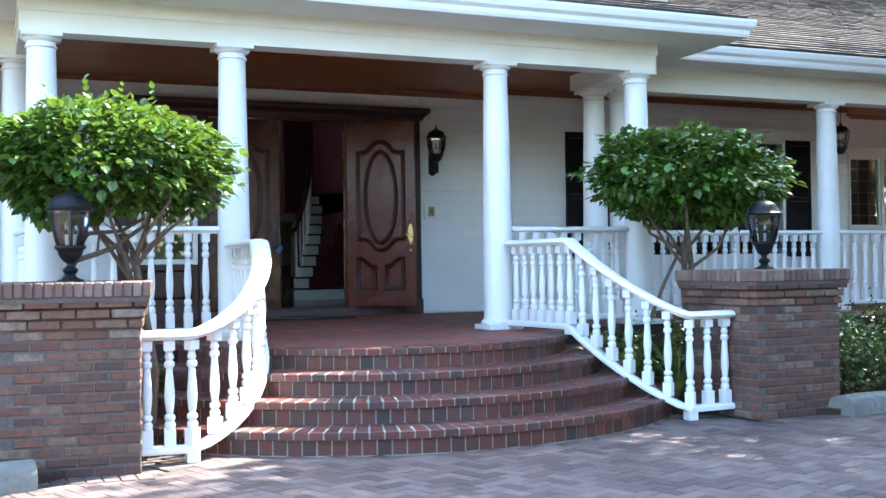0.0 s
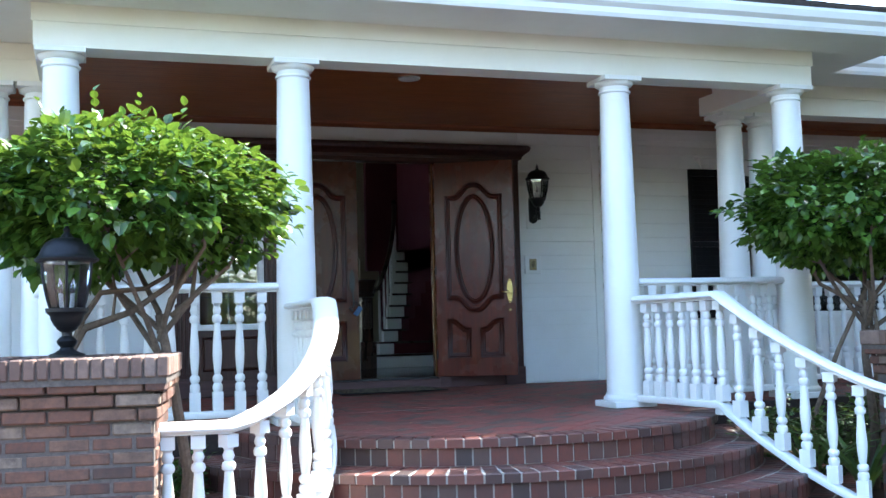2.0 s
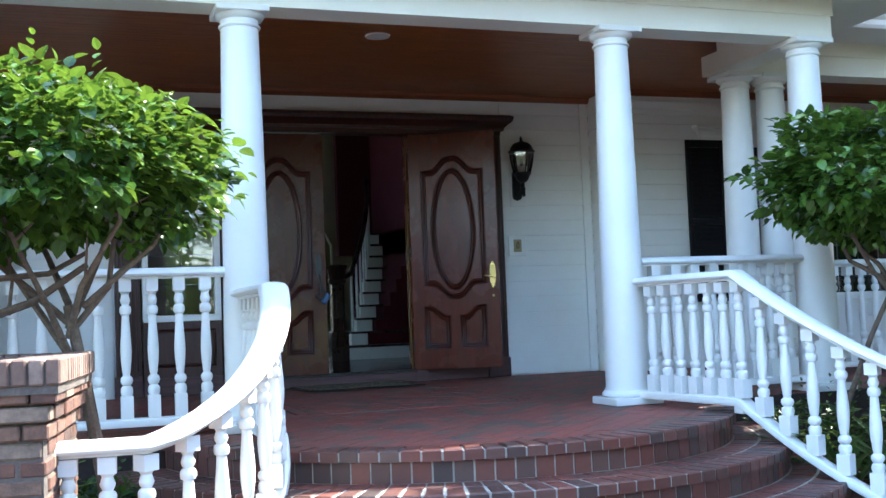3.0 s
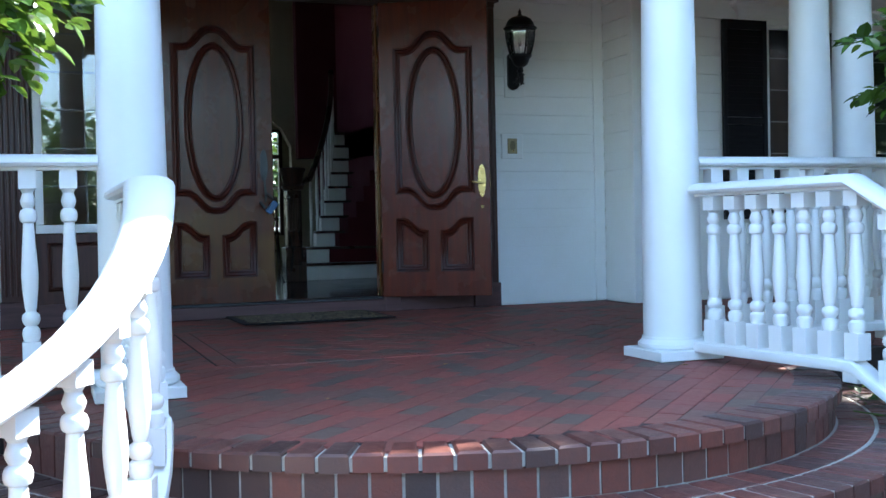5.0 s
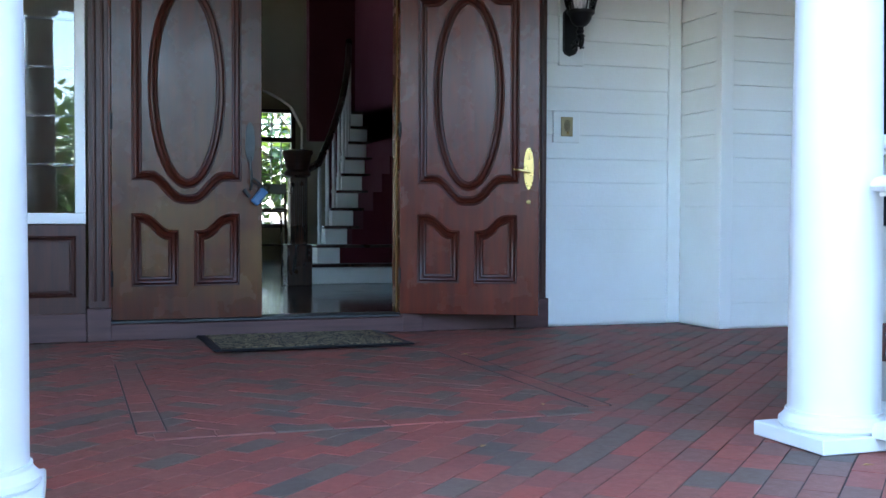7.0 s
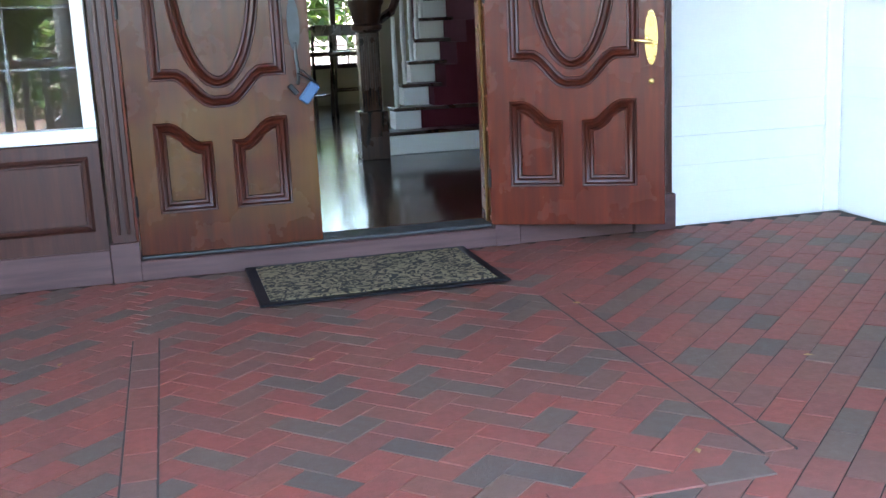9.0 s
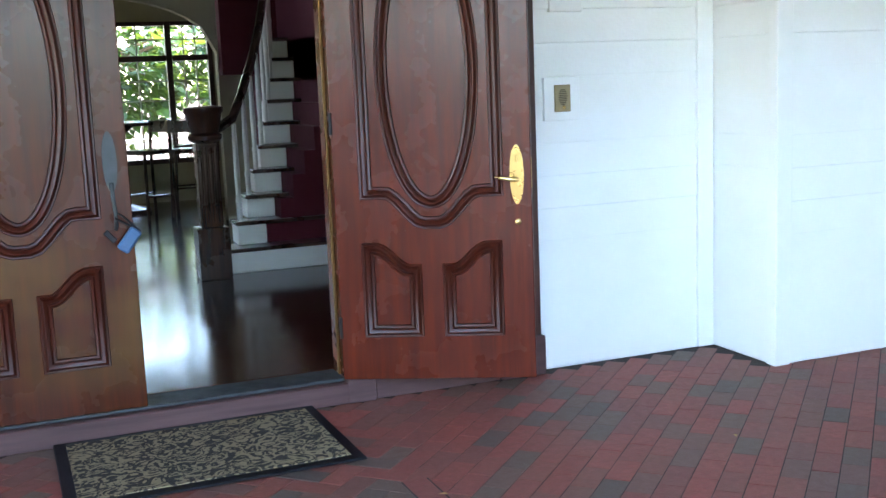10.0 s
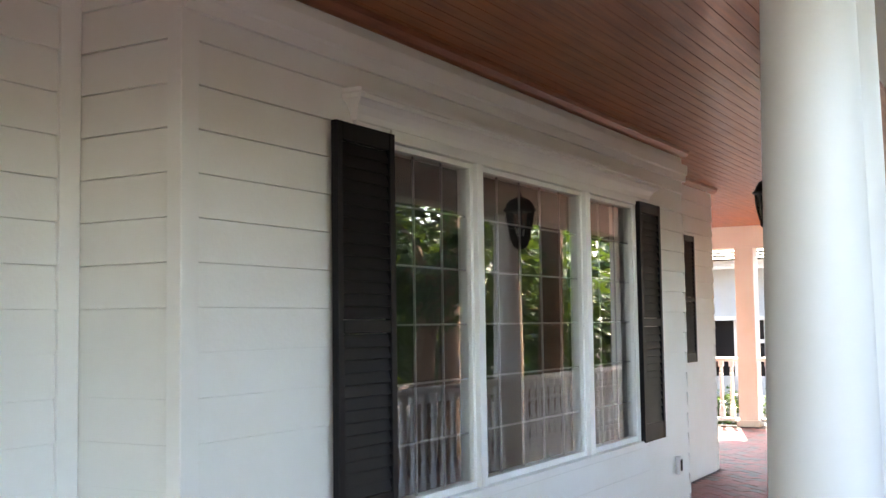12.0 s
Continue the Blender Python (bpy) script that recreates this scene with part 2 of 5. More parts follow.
class Geo:
    """Gathers vertices and faces of one mesh."""

    def __init__(self):
        self.v, self.f = [], []

    def add(self, verts, faces):
        o = len(self.v)
        self.v += [tuple(p) for p in verts]
        self.f += [tuple(i + o for i in f) for f in faces]
        return self

    def box(self, x0, y0, z0, x1, y1, z1, m=None):
        vs = [Vector((x, y, z)) for z in (z0, z1) for y in (y0, y1) for x in (x0, x1)]
        if m is not None:
            vs = [m @ p for p in vs]
        return self.add(vs, [(0, 2, 3, 1), (4, 5, 7, 6), (0, 1, 5, 4), (2, 6, 7, 3), (0, 4, 6, 2), (1, 3, 7, 5)])

    def soft(self, x0, y0, z0, x1, y1, z1, b=0.004, m=None):
        """A block whose upper edges are bevelled."""
        vs = []
        for z, i in ((z0, 0), (z1 - b, 0), (z1, b)):
            vs += [Vector((x0 + i, y0 + i, z)), Vector((x1 - i, y0 + i, z)), Vector((x1 - i, y1 - i, z)), Vector((x0 + i, y1 - i, z))]
        if m is not None:
            vs = [m @ p for p in vs]
        fs = [(3, 2, 1, 0), (8, 9, 10, 11)]
        for k in (0, 4):
            fs += [(k + i, k + (i + 1) % 4, k + 4 + (i + 1) % 4, k + 4 + i) for i in range(4)]
        return self.add(vs, fs)

    def block(self, x0, y0, z0, x1, y1, z1, b=0.004, m=None):
        """A block with all its edges bevelled."""
        c = Vector(((x0 + x1) / 2, (y0 + y1) / 2, (z0 + z1) / 2))
        h = Vector(((x1 - x0) / 2, (y1 - y0) / 2, (z1 - z0) / 2))
        bm = bmesh.new()
        bmesh.ops.create_cube(bm, size=2)
        bmesh.ops.scale(bm, vec=h, verts=bm.verts)
        bmesh.ops.bevel(bm, geom=bm.edges[:], offset=b, segments=1, affect="EDGES")
        vs = [c + v.co for v in bm.verts]
        if m is not None:
            vs = [m @ p for p in vs]
        bm.verts.index_update()
        self.add(vs, [tuple(v.index for v in f.verts) for f in bm.faces])
        bm.free()
        return self

    def lathe(self, prof, n=16, m=None, close=True):
        vs, fs = [], []
        for r, z in prof:
            for i in range(n):
                a = 2 * math.pi * i / n
                vs.append(Vector((r * math.cos(a), r * math.sin(a), z)))
        for k in range(len(prof) - 1):
            for i in range(n):
                j = (i + 1) % n
                fs.append((k * n + i, k * n + j, (k + 1) * n + j, (k + 1) * n + i))
        if close:
            fs.append(tuple(reversed(range(n))))
            fs.append(tuple(range((len(prof) - 1) * n, len(prof) * n)))
        if m is not None:
            vs = [m @ p for p in vs]
        return self.add(vs, fs)

    def sweep(self, path, prof, closed=False, up=Vector((0, 0, 1)), cap=True):
        """Carries prof, points (side, up), along path; side is to the right of the way."""
        path = [Vector(p) for p in path]
        n, k = len(path), len(prof)
        vs, fs = [], []
        for i, p in enumerate(path):
            a = path[i - 1] if (i or closed) else p
            b = path[(i + 1) % n] if (i < n - 1 or closed) else p
            d1 = (p - a).normalized() if (p - a).length > 1e-9 else (b - p).normalized()
            d2 = (b - p).normalized() if (b - p).length > 1e-9 else d1
            d = (d1 + d2).normalized()
            s = d.cross(up)
            s.normalize()
            stretch = min(1 / max(d.dot(d2), 0.3), 2.0)
            u = s.cross(d) if abs(d.dot(up)) > 1e-3 and cap == "tilt" else up
            vs += [p + s * (x * stretch) + u * y for x, y in prof]
        m = n if closed else n - 1
        for i in range(m):
            j = (i + 1) % n
            for q in range(k):
                r = (q + 1) % k
                fs.append((i * k + q, j * k + q, j * k + r, i * k + r))
        if not closed:
            fs.append(tuple(range(k)))
            fs.append(tuple(reversed(range((n - 1) * k, n * k))))
        return self.add(vs, fs)

    def tube(self, path, radii, n=8):
        path = [Vector(p) for p in path]
        vs, fs = [], []
        ref = Vector((0.3, 0.9, 0.1)).normalized()
        for i, p in enumerate(path):
            d = (path[min(i + 1, len(path) - 1)] - path[max(i - 1, 0)]).normalized()
            s = d.cross(ref).normalized()
            t = d.cross(s)
            r = radii[i] if isinstance(radii, (list, tuple)) else radii
            vs += [p + (s * math.cos(2 * math.pi * q / n) + t * math.sin(2 * math.pi * q / n)) * r for q in range(n)]
        for i in range(len(path) - 1):
            for q in range(n):
                r = (q + 1) % n
                fs.append((i * n + q, i * n + r, (i + 1) * n + r, (i + 1) * n + q))
        fs.append(tuple(reversed(range(n))))
        fs.append(tuple(range((len(path) - 1) * n, len(path) * n)))
        return self.add(vs, fs)

    def prism(self, pts, y0, y1, m=None):
        """pts (x, z) pushed from y0 to y1."""
        n = len(pts)
        vs = [Vector((x, y, z)) for y in (y0, y1) for x, z in pts]
        if m is not None:
            vs = [m @ p for p in vs]
        return self.add(vs, [tuple(range(n)), tuple(reversed(range(n, 2 * n)))] + [(i + n, (i + 1) % n + n, (i + 1) % n, i) for i in range(n)])

    def mesh(self, name, mat, smooth=False):
        me = bpy.data.meshes.new(name)
        me.from_pydata(self.v, [], self.f)
        me.materials.append(mat)
        bm = bmesh.new()
        bm.from_mesh(me)
        if len(bm.faces) < 60000:
            bmesh.ops.recalc_face_normals(bm, faces=bm.faces)
        if smooth:
            for e in bm.edges:
                e.smooth = len(e.link_faces) == 2 and e.calc_face_angle(0) < radians(38)
            for f in bm.faces:
                f.smooth = True
        bm.to_mesh(me)
        bm.free()
        return me


def part(name, geo, mat, parent=None, label="", at=None, smooth=False, kind=""):
    me = geo.mesh(name, mat, smooth) if isinstance(geo, Geo) else geo
    ob = new(name, me)
    ob.parent = parent
    if at is not None:
        ob.matrix_basis = at if isinstance(at, Matrix) else Matrix.Translation(at)
    return tagged(ob, label, kind=kind)


def thing(name, label, category, at=(0, 0, 0), group="", kind=""):
    ob = new(name)
    ob.matrix_basis = at if isinstance(at, Matrix) else Matrix.Translation(at)
    ob.empty_display_size = 0.1
    return tagged(ob, label, category, group, kind)


def arc(cx, cy, r, a0, a1, n, z=0.0):
    return [Vector((cx + r * math.cos(a0 + (a1 - a0) * i / n), cy + r * math.sin(a0 + (a1 - a0) * i / n), z)) for i in range(n + 1)]


def wall_pieces(g, x0, x1, z0, z1, y0, y1, holes=()):
    """A wall along x with holes (x0, x1, z0, z1) through it."""
    xs = sorted({x0, x1, *(h[0] for h in holes), *(h[1] for h in holes)})
    for a, b in zip(xs, xs[1:]):
        cuts = sorted((h[2], h[3]) for h in holes if h[0] <= a + 1e-6 and h[1] >= b - 1e-6)
        z = z0
        for c, d in cuts:
            if c > z:
                g.box(a, y0, z, b, y1, c)
            z = d
        if z < z1:
            g.box(a, y0, z, b, y1, z1)
    return g

# ---- plan ----
FZ = 0.68          # porch floor
HZ = 0.80          # hall floor
CZ = 3.69          # porch ceiling
EZ = 3.66          # soffit of the eaves
BZ = 3.36          # underside of the beams
MX = -0.06         # middle of the porch in x
WING = -0.53       # face of the wing walls
STEP_C = (MX, -3.70)
STEP_R = (1.93, 2.27, 2.61, 2.94)
STEP_Z = (0.68, 0.51, 0.34, 0.17)


def structure(name, geo, mat, smooth=False, label="", category=""):
    return tagged(part(name, geo, mat, smooth=smooth), label, category, kind="structure")


# ground and porch base
structure("ground", Geo().box(-400, -400, -0.5, 400, 400, -0.03), M_SOIL)
structure("driveway_bed", Geo().box(-30, -40, -0.06, 30, -3.9, -0.012), M_SAND)
g = Geo().box(-14, -4.02, -0.02, 16.8, 0.3, FZ - 0.006).box(11.8, 0.3, -0.02, 16.8, 3.6, FZ - 0.006)
g.prism([(p.x, p.y) for p in arc(*STEP_C, STEP_R[0] - 0.19, radians(180), radians(360), 48)], -0.02, FZ - 0.006,
        Matrix(((1, 0, 0, 0), (0, 0, 1, 0), (0, 1, 0, 0), (0, 0, 0, 1))))
floor = structure("floor_porch", g, M_FLOORMORTAR)
M_XZY = Matrix(((1, 0, 0, 0), (0, 0, 1, 0), (0, 1, 0, 0), (0, 0, 0, 1)))
cores = []
for r, z, z0 in zip(STEP_R, STEP_Z, (0.51, 0.34, 0.17, -0.02)):
    joint = 0.012 if z == FZ else 0.005
    pts = [(p.x, p.y) for p in arc(*STEP_C, r - 0.033, radians(180), radians(360), 48)]
    g = Geo().prism(pts, z0 - 0.02 if z0 > 0 else z0, z - 0.058, M_XZY)
    g.prism([(p.x, p.y) for p in arc(*STEP_C, r - 0.006, radians(180), radians(360), 64)], z - 0.056, z - joint, M_XZY)
    cores.append(g)
steps = thing("curved_steps", "four curved red brick steps with pale mortar joints", "steps", kind="")
for g in cores:
    part("step_bed", g, M_WHITEMORTAR, steps)

# house walls
DOOR_X0, DOOR_X1 = -2.05, 1.95
wall = structure("wall_entrance", wall_pieces(Geo(), -3.15, 3.03, FZ - 0.02, 4.2, 0.02, 0.22, [(DOOR_X0 + 0.02, DOOR_X1 - 0.02, FZ - 0.03, 3.40)]), M_SIDING)
WIN_R = (4.40, 7.77, 1.40, 3.13)
WIN_L = (-7.95, -4.52, 1.40, 3.13)
WIN_2 = (9.49, 10.45, 1.86, 3.0)
wall_r = structure("wall_wing_east", wall_pieces(Geo(), 3.05, 8.96, FZ - 0.02, 4.2, WING + 0.02, WING + 0.2, [WIN_R]).box(3.05, WING + 0.2, FZ - 0.02, 3.23, 0.02, 4.2).box(8.78, WING + 0.2, FZ - 0.02, 8.96, 0.22, 4.2), M_SIDING)
wall_l = structure("wall_wing_west", wall_pieces(Geo(), -9.2, -3.17, FZ - 0.02, 4.2, WING + 0.02, WING + 0.2, [WIN_L]).box(-3.35, WING + 0.2, FZ - 0.02, -3.17, 0.02, 4.2).box(-9.2, WING + 0.2, FZ - 0.02, -9.0, 9, 4.2), M_SIDING)
wall_e = structure("wall_far_east", wall_pieces(Geo(), 8.96, 11.68, FZ - 0.02, 4.2, 0.02, 0.22, [WIN_2]).box(11.48, 0.22, FZ - 0.02, 11.68, 9, 4.2), M_SIDING)
structure("wall_back", Geo().box(-9.2, 11.8, 0, 12.3, 12.0, 0.7), M_SIDING)

LAP = 0.165


def lap(parent, axis, fixed, out, a, b, z0=FZ + 0.01, z1=CZ, holes=(), flush=0.0):
    """Lap boards on a wall that runs along axis from a to b; the face looks towards out (+1 or -1) on the other axis."""
    k = 0
    z = z0
    while z < z1 - 0.02:
        h = min(LAP, z1 - z)
        spans = [(a, b)]
        for hx0, hx1, hz0, hz1 in holes:
            if hz0 < z + h - 0.03 and hz1 > z + 0.03:
                spans = [s for p, q in spans for s in ((p, min(q, hx0)), (max(p, hx1), q)) if s[1] - s[0] > 0.02]
        for p, q in spans:
            g = Geo()
            d0, d1 = out * 0.022, out * 0.009
            sec = [(0, 0), (d0, 0), (d0, 0.004), (d1, h - 0.003), (0, h - 0.003)]
            vs = []
            for t in (p, q):
                for d, e in sec:
                    vs.append((t, fixed + d, z + e) if axis == "x" else (fixed + d, t, z + e))
            n = 5
            g.add(vs, [tuple(range(n)), tuple(reversed(range(n, 2 * n)))] + [(i, (i + 1) % n, (i + 1) % n + n, i + n) for i in range(n)])
            part("board", g, M_SIDING, parent)
        z += LAP
        k += 1


lap(wall, "x", 0.02, -1, 1.975, 2.93)
lap(wall, "x", 0.02, -1, -3.05, -2.075)
part("corner_board", Geo().block(2.93, -0.012, FZ, 3.03, 0.02, CZ, 0.003), M_WHITE, wall)
part("corner_board", Geo().block(-3.15, -0.012, FZ, -3.05, 0.02, CZ, 0.003), M_WHITE, wall)
lap(wall_r, "y", 3.05, -1, WING + 0.02, 0.0)
lap(wall_r, "x", WING + 0.02, -1, 3.03, 8.96, holes=[(4.36, 7.81, 1.36, 3.17)])
lap(wall_r, "y", 8.96, 1, WING, 0.0)
part("corner_board", Geo().block(3.018, WING - 0.011, FZ, 3.112, WING + 0.06, CZ, 0.003), M_WHITE, wall_r)
part("corner_board", Geo().block(-3.195, WING - 0.011, FZ, -3.138, WING + 0.06, CZ, 0.003), M_WHITE, wall_l)
lap(wall_l, "y", -3.17, 1, WING + 0.02, 0.0)
lap(wall_l, "x", WING + 0.02, -1, -9.2, -3.15, holes=[(-7.99, -4.48, 1.36, 3.17)])
lap(wall_e, "x", 0.02, -1, 8.99, 11.68, holes=[(9.45, 10.49, 1.82, 3.1)])
lap(wall_e, "y", 11.68, 1, 0.0, 3.0)

# porch ceiling in narrow boards
g = Geo()
for x0, x1, y0, y1 in ((-14, 16.8, -2.75, 0.3), (11.8, 16.8, 0.3, 3.6), (-3.2, 3.1, -3.98, -2.75)):
    y = y0
    while y < y1 - 0.01:
        e = min(y + 0.082, y1)
        g.box(x0, y, CZ + 0.004, x1, e - 0.004, CZ + 0.02)
        y = e
g.box(-14, -2.6, CZ + 0.02, 16.8, 0.3, CZ + 0.05).box(-3.2, -3.72, CZ + 0.021, 3.1, -2.6, CZ + 0.051).box(11.8, 0.3, CZ + 0.02, 16.8, 3.6, CZ + 0.05)
structure("ceiling_porch", g, M_CEIL)
trim = thing("ceiling_trim", "reddish stained wood trim between the white walls and porch ceiling", "trim", kind="structure")


def crown(x0, x1, y):
    part("crown_strip", Geo().sweep([(x0, y, CZ), (x1, y, CZ)], [(0, 0.003), (0.06, 0.003), (0.055, -0.025), (0.03, -0.05), (0.012, -0.06), (0, -0.06)]), M_CEILTRIM, trim)


crown(-3.15, 3.03, -0.012)
crown(3.03, 8.99, WING - 0.004)
crown(-9.2, -3.15, WING - 0.004)
crown(8.99, 11.70, -0.012)
# white friezes under the trim
for x0, x1, y in ((3.03, 8.99, WING - 0.001), (-9.2, -3.15, WING - 0.001)):
    part("frieze", Geo().sweep([(x0, y, 3.43), (x1, y, 3.43)], [(0, 0), (0.022, 0), (0.026, 0.05), (0.04, 0.06), (0.044, 0.135), (0, 0.135)]), M_SIDING, trim, kind="")

# beams
PW, PE = -3.22, 3.12
beam = structure("beams", Geo().box(PW, -3.98, BZ, PE, -3.72, 3.535).box(PW - 0.012, -3.992, 3.535, PE + 0.012, -3.71, CZ + 0.02)
                 .box(PE - 0.26, -3.71, BZ, PE, -2.84, CZ + 0.01).box(PE - 0.27, -3.71, 3.535, PE + 0.012, -2.84, CZ + 0.02)
                 .box(PW, -3.71, BZ, PW + 0.26, -2.84, CZ + 0.01).box(PW - 0.012, -3.71, 3.535, PW + 0.27, -2.84, CZ + 0.02)
                 .box(PE - 0.26, -2.84, BZ, 16.8, -2.58, 3.535).box(PE + 0.013, -2.852, 3.535, 16.81, -2.57, CZ + 0.02)
                 .box(-14, -2.84, BZ, PW + 0.26, -2.58, 3.535).box(-14, -2.852, 3.535, PW - 0.013, -2.57, CZ + 0.02)
                 .box(16.54, -2.58, BZ, 16.8, 3.3, CZ + 0.02), M_CREAM)

# eaves, gutters and roof
EY, WY, EX, WX = -4.55, -3.32, 0.70, 1.20
eave = thing("eaves", "white painted eaves with soffit and moulded gutter above the porch beams", "eaves", kind="structure")
part("soffit", Geo().box(PW - WX, EY, EZ, PE + EX, -3.995, EZ + 0.025).box(PE + 0.015, WY, EZ + 0.001, 17.4, -2.86, EZ + 0.026).box(-14.5, WY, EZ + 0.001, PW - 0.015, -2.86, EZ + 0.026), M_SOFFIT, eave)
GUT = [(0, 0), (0.03, 0), (0.045, 0.03), (0.05, 0.07), (0.085, 0.10), (0.10, 0.15), (0.10, 0.175), (0, 0.175)]
part("side_soffit", Geo().box(PW - WX, -3.994, EZ, PW - 0.014, WY - 0.002, EZ + 0.025).box(PE + 0.014, -3.994, EZ, PE + EX, WY - 0.002, EZ + 0.025), M_SOFFIT, eave)
part("gutter", Geo().sweep([(-14.5, WY, EZ), (PW - WX, WY, EZ), (PW - WX, EY, EZ), (PE + EX, EY, EZ), (PE + EX, WY, EZ), (17.4, WY, EZ)], GUT), M_WHITE, eave)
roof = thing("roof", "weathered brown shingle roof with low slope above the eaves", "roof", kind="structure")
SL = 0.40
RZ = EZ + 0.17
deck = Geo().add([(-14.5, WY - 0.05, RZ), (17.5, WY - 0.05, RZ), (17.5, 7.0, RZ + SL * 10.37), (-14.5, 7.0, RZ + SL * 10.37)], [(0, 1, 2, 3)])
deck.add([(PW - WX, EY, RZ), (PE + EX, EY, RZ), (PE + EX - 3.8, EY + 3.8, RZ + SL * 3.8), (PW - WX + 3.8, EY + 3.8, RZ + SL * 3.8)], [(0, 1, 2, 3)])
deck.add([(PE + EX, EY, RZ), (PE + EX, EY + 5, RZ), (PE + EX - 3.8, EY + 3.8, RZ + SL * 3.8)], [(0, 1, 2)])
deck.add([(PW - WX, EY, RZ), (PW - WX + 3.8, EY + 3.8, RZ + SL * 3.8), (PW - WX, EY + 5, RZ)], [(0, 1, 2)])
deck.add([(-14.5, 7.0, RZ + SL * 10.37), (17.5, 7.0, RZ + SL * 10.37), (17.5, 13, RZ), (-14.5, 13, RZ)], [(0, 1, 2, 3)])
part("deck", deck, M_SHINGLE, roof)
rng = random.Random(4)


def shingles(x_of, rows, y0, name):
    g = Geo()
    for k in range(rows):
        a, b = x_of(k)
        y, z = y0 + 0.19 * k, RZ + 0.012 + SL * 0.19 * k
        x = a + rng.uniform(-0.3, 0)
        while x < b:
            w = rng.uniform(0.22, 0.46)
            xa, xb = max(x, a), min(x + w - 0.005, b)
            t = rng.uniform(0.022, 0.029)
            if xb > xa + 0.02:
                g.add([(xa, y, z), (xb, y, z), (xb, y, z + t), (xa, y, z + t), (xa, y + 0.24, z + SL * 0.24 + 0.004), (xb, y + 0.24, z + SL * 0.24 + 0.004)],
                      [(0, 1, 2, 3), (3, 2, 5, 4), (0, 3, 4), (1, 5, 2)])
            x += w
    part(name, g, M_SHINGLE, roof, kind="stuff")


shingles(lambda k: (PE + EX - 0.05 if k < 7 else PE - 2, 17.4), 54, WY - 0.1, "shingles_wing")
shingles(lambda k: (PW - WX + 0.19 * k, PE + EX - 0.19 * k), 19, EY - 0.08, "shingles_porch")
shingles(lambda k: (-14.4, PW - WX + 0.05), 16, WY - 0.1, "shingles_west")

# ---- columns ----


def make_column(label):
    c = thing("column", label, "column", group="round porch columns")
    part("plinth", Geo().block(-0.185, -0.185, 0, 0.185, 0.185, 0.05, 0.004), M_WHITE, c)
    part("base", Geo().lathe([(0.165, 0.05), (0.178, 0.062), (0.178, 0.078), (0.165, 0.09), (0.157, 0.10), (0.157, 0.112)], 32), M_WHITE, c, smooth=True)
    h = BZ - FZ
    shaft = [(0.149 - 0.029 * max(0, (i / 16 - 0.15) / 0.85) ** 1.35, 0.112 + (h - 0.112 - 0.13) * i / 16) for i in range(17)]
    part("shaft", Geo().lathe(shaft, 32), M_WHITE, c, smooth=True)
    z = h - 0.13
    part("capital", Geo().lathe([(0.120, z), (0.131, z + 0.003), (0.135, z + 0.012), (0.131, z + 0.021), (0.121, z + 0.024), (0.121, z + 0.055), (0.140, z + 0.06), (0.155, z + 0.075), (0.160, z + 0.09)], 32), M_WHITE, c, smooth=True)
    part("abacus", Geo().block(-0.168, -0.168, z + 0.09, 0.168, 0.168, h - 0.001, 0.004), M_WHITE, c)
    return c


col = make_column("round white painted wooden column standing on the brick porch floor")
col.matrix_basis = Matrix.Translation((-3.04, -3.86, FZ))
for x, y in ((-1.40, -3.86), (1.27, -3.86), (2.93, -3.86), (3.10, -2.71), (3.46, -2.71), (6.58, -2.71), (10.1, -2.71), (13.4, -2.71),
             (-3.22, -2.71), (-3.58, -2.71), (-6.87, -2.71), (-10.2, -2.71)):
    copy_thing(col, Matrix.Translation((x, y, FZ)))
post = thing("square_post", "square cream painted porch post at the sunny end of the porch", "post", (16.65, 0.9, FZ))
part("shaft", Geo().block(-0.14, -0.14, 0.1, 0.14, 0.14, BZ - FZ, 0.004), M_CREAM, post)
part("plinth", Geo().block(-0.17, -0.17, 0, 0.17, 0.17, 0.10, 0.006), M_CREAM, post)

# ---- railings ----
BAL_H = 0.72


def baluster_mesh(wide=1.0, tall=1.0):
    """A turned baluster; wide and tall stretch it."""
    s = 0.036
    g = Geo().box(-s, -s, 0, s, s, 0.115).box(-s * 0.95, -s * 0.95, 0.655, s * 0.95, s * 0.95, 0.72)
    pr = [(0.026, 0.112), (0.033, 0.125), (0.036, 0.142), (0.033, 0.160), (0.022, 0.170), (0.030, 0.178), (0.036, 0.193), (0.033, 0.210), (0.020, 0.222),
          (0.024, 0.24), (0.031, 0.30), (0.0335, 0.35), (0.030, 0.41), (0.0245, 0.48), (0.021, 0.535), (0.030, 0.54), (0.034, 0.552), (0.034, 0.566), (0.030, 0.578),
          (0.020, 0.586), (0.027, 0.60), (0.030, 0.612), (0.024, 0.63), (0.021, 0.64), (0.030, 0.657)]
    g.lathe(pr, 12, close=False)
    g.v = [(x * wide, y * wide, z * tall) for x, y, z in g.v]
    return g.mesh("baluster", M_WHITE, True)


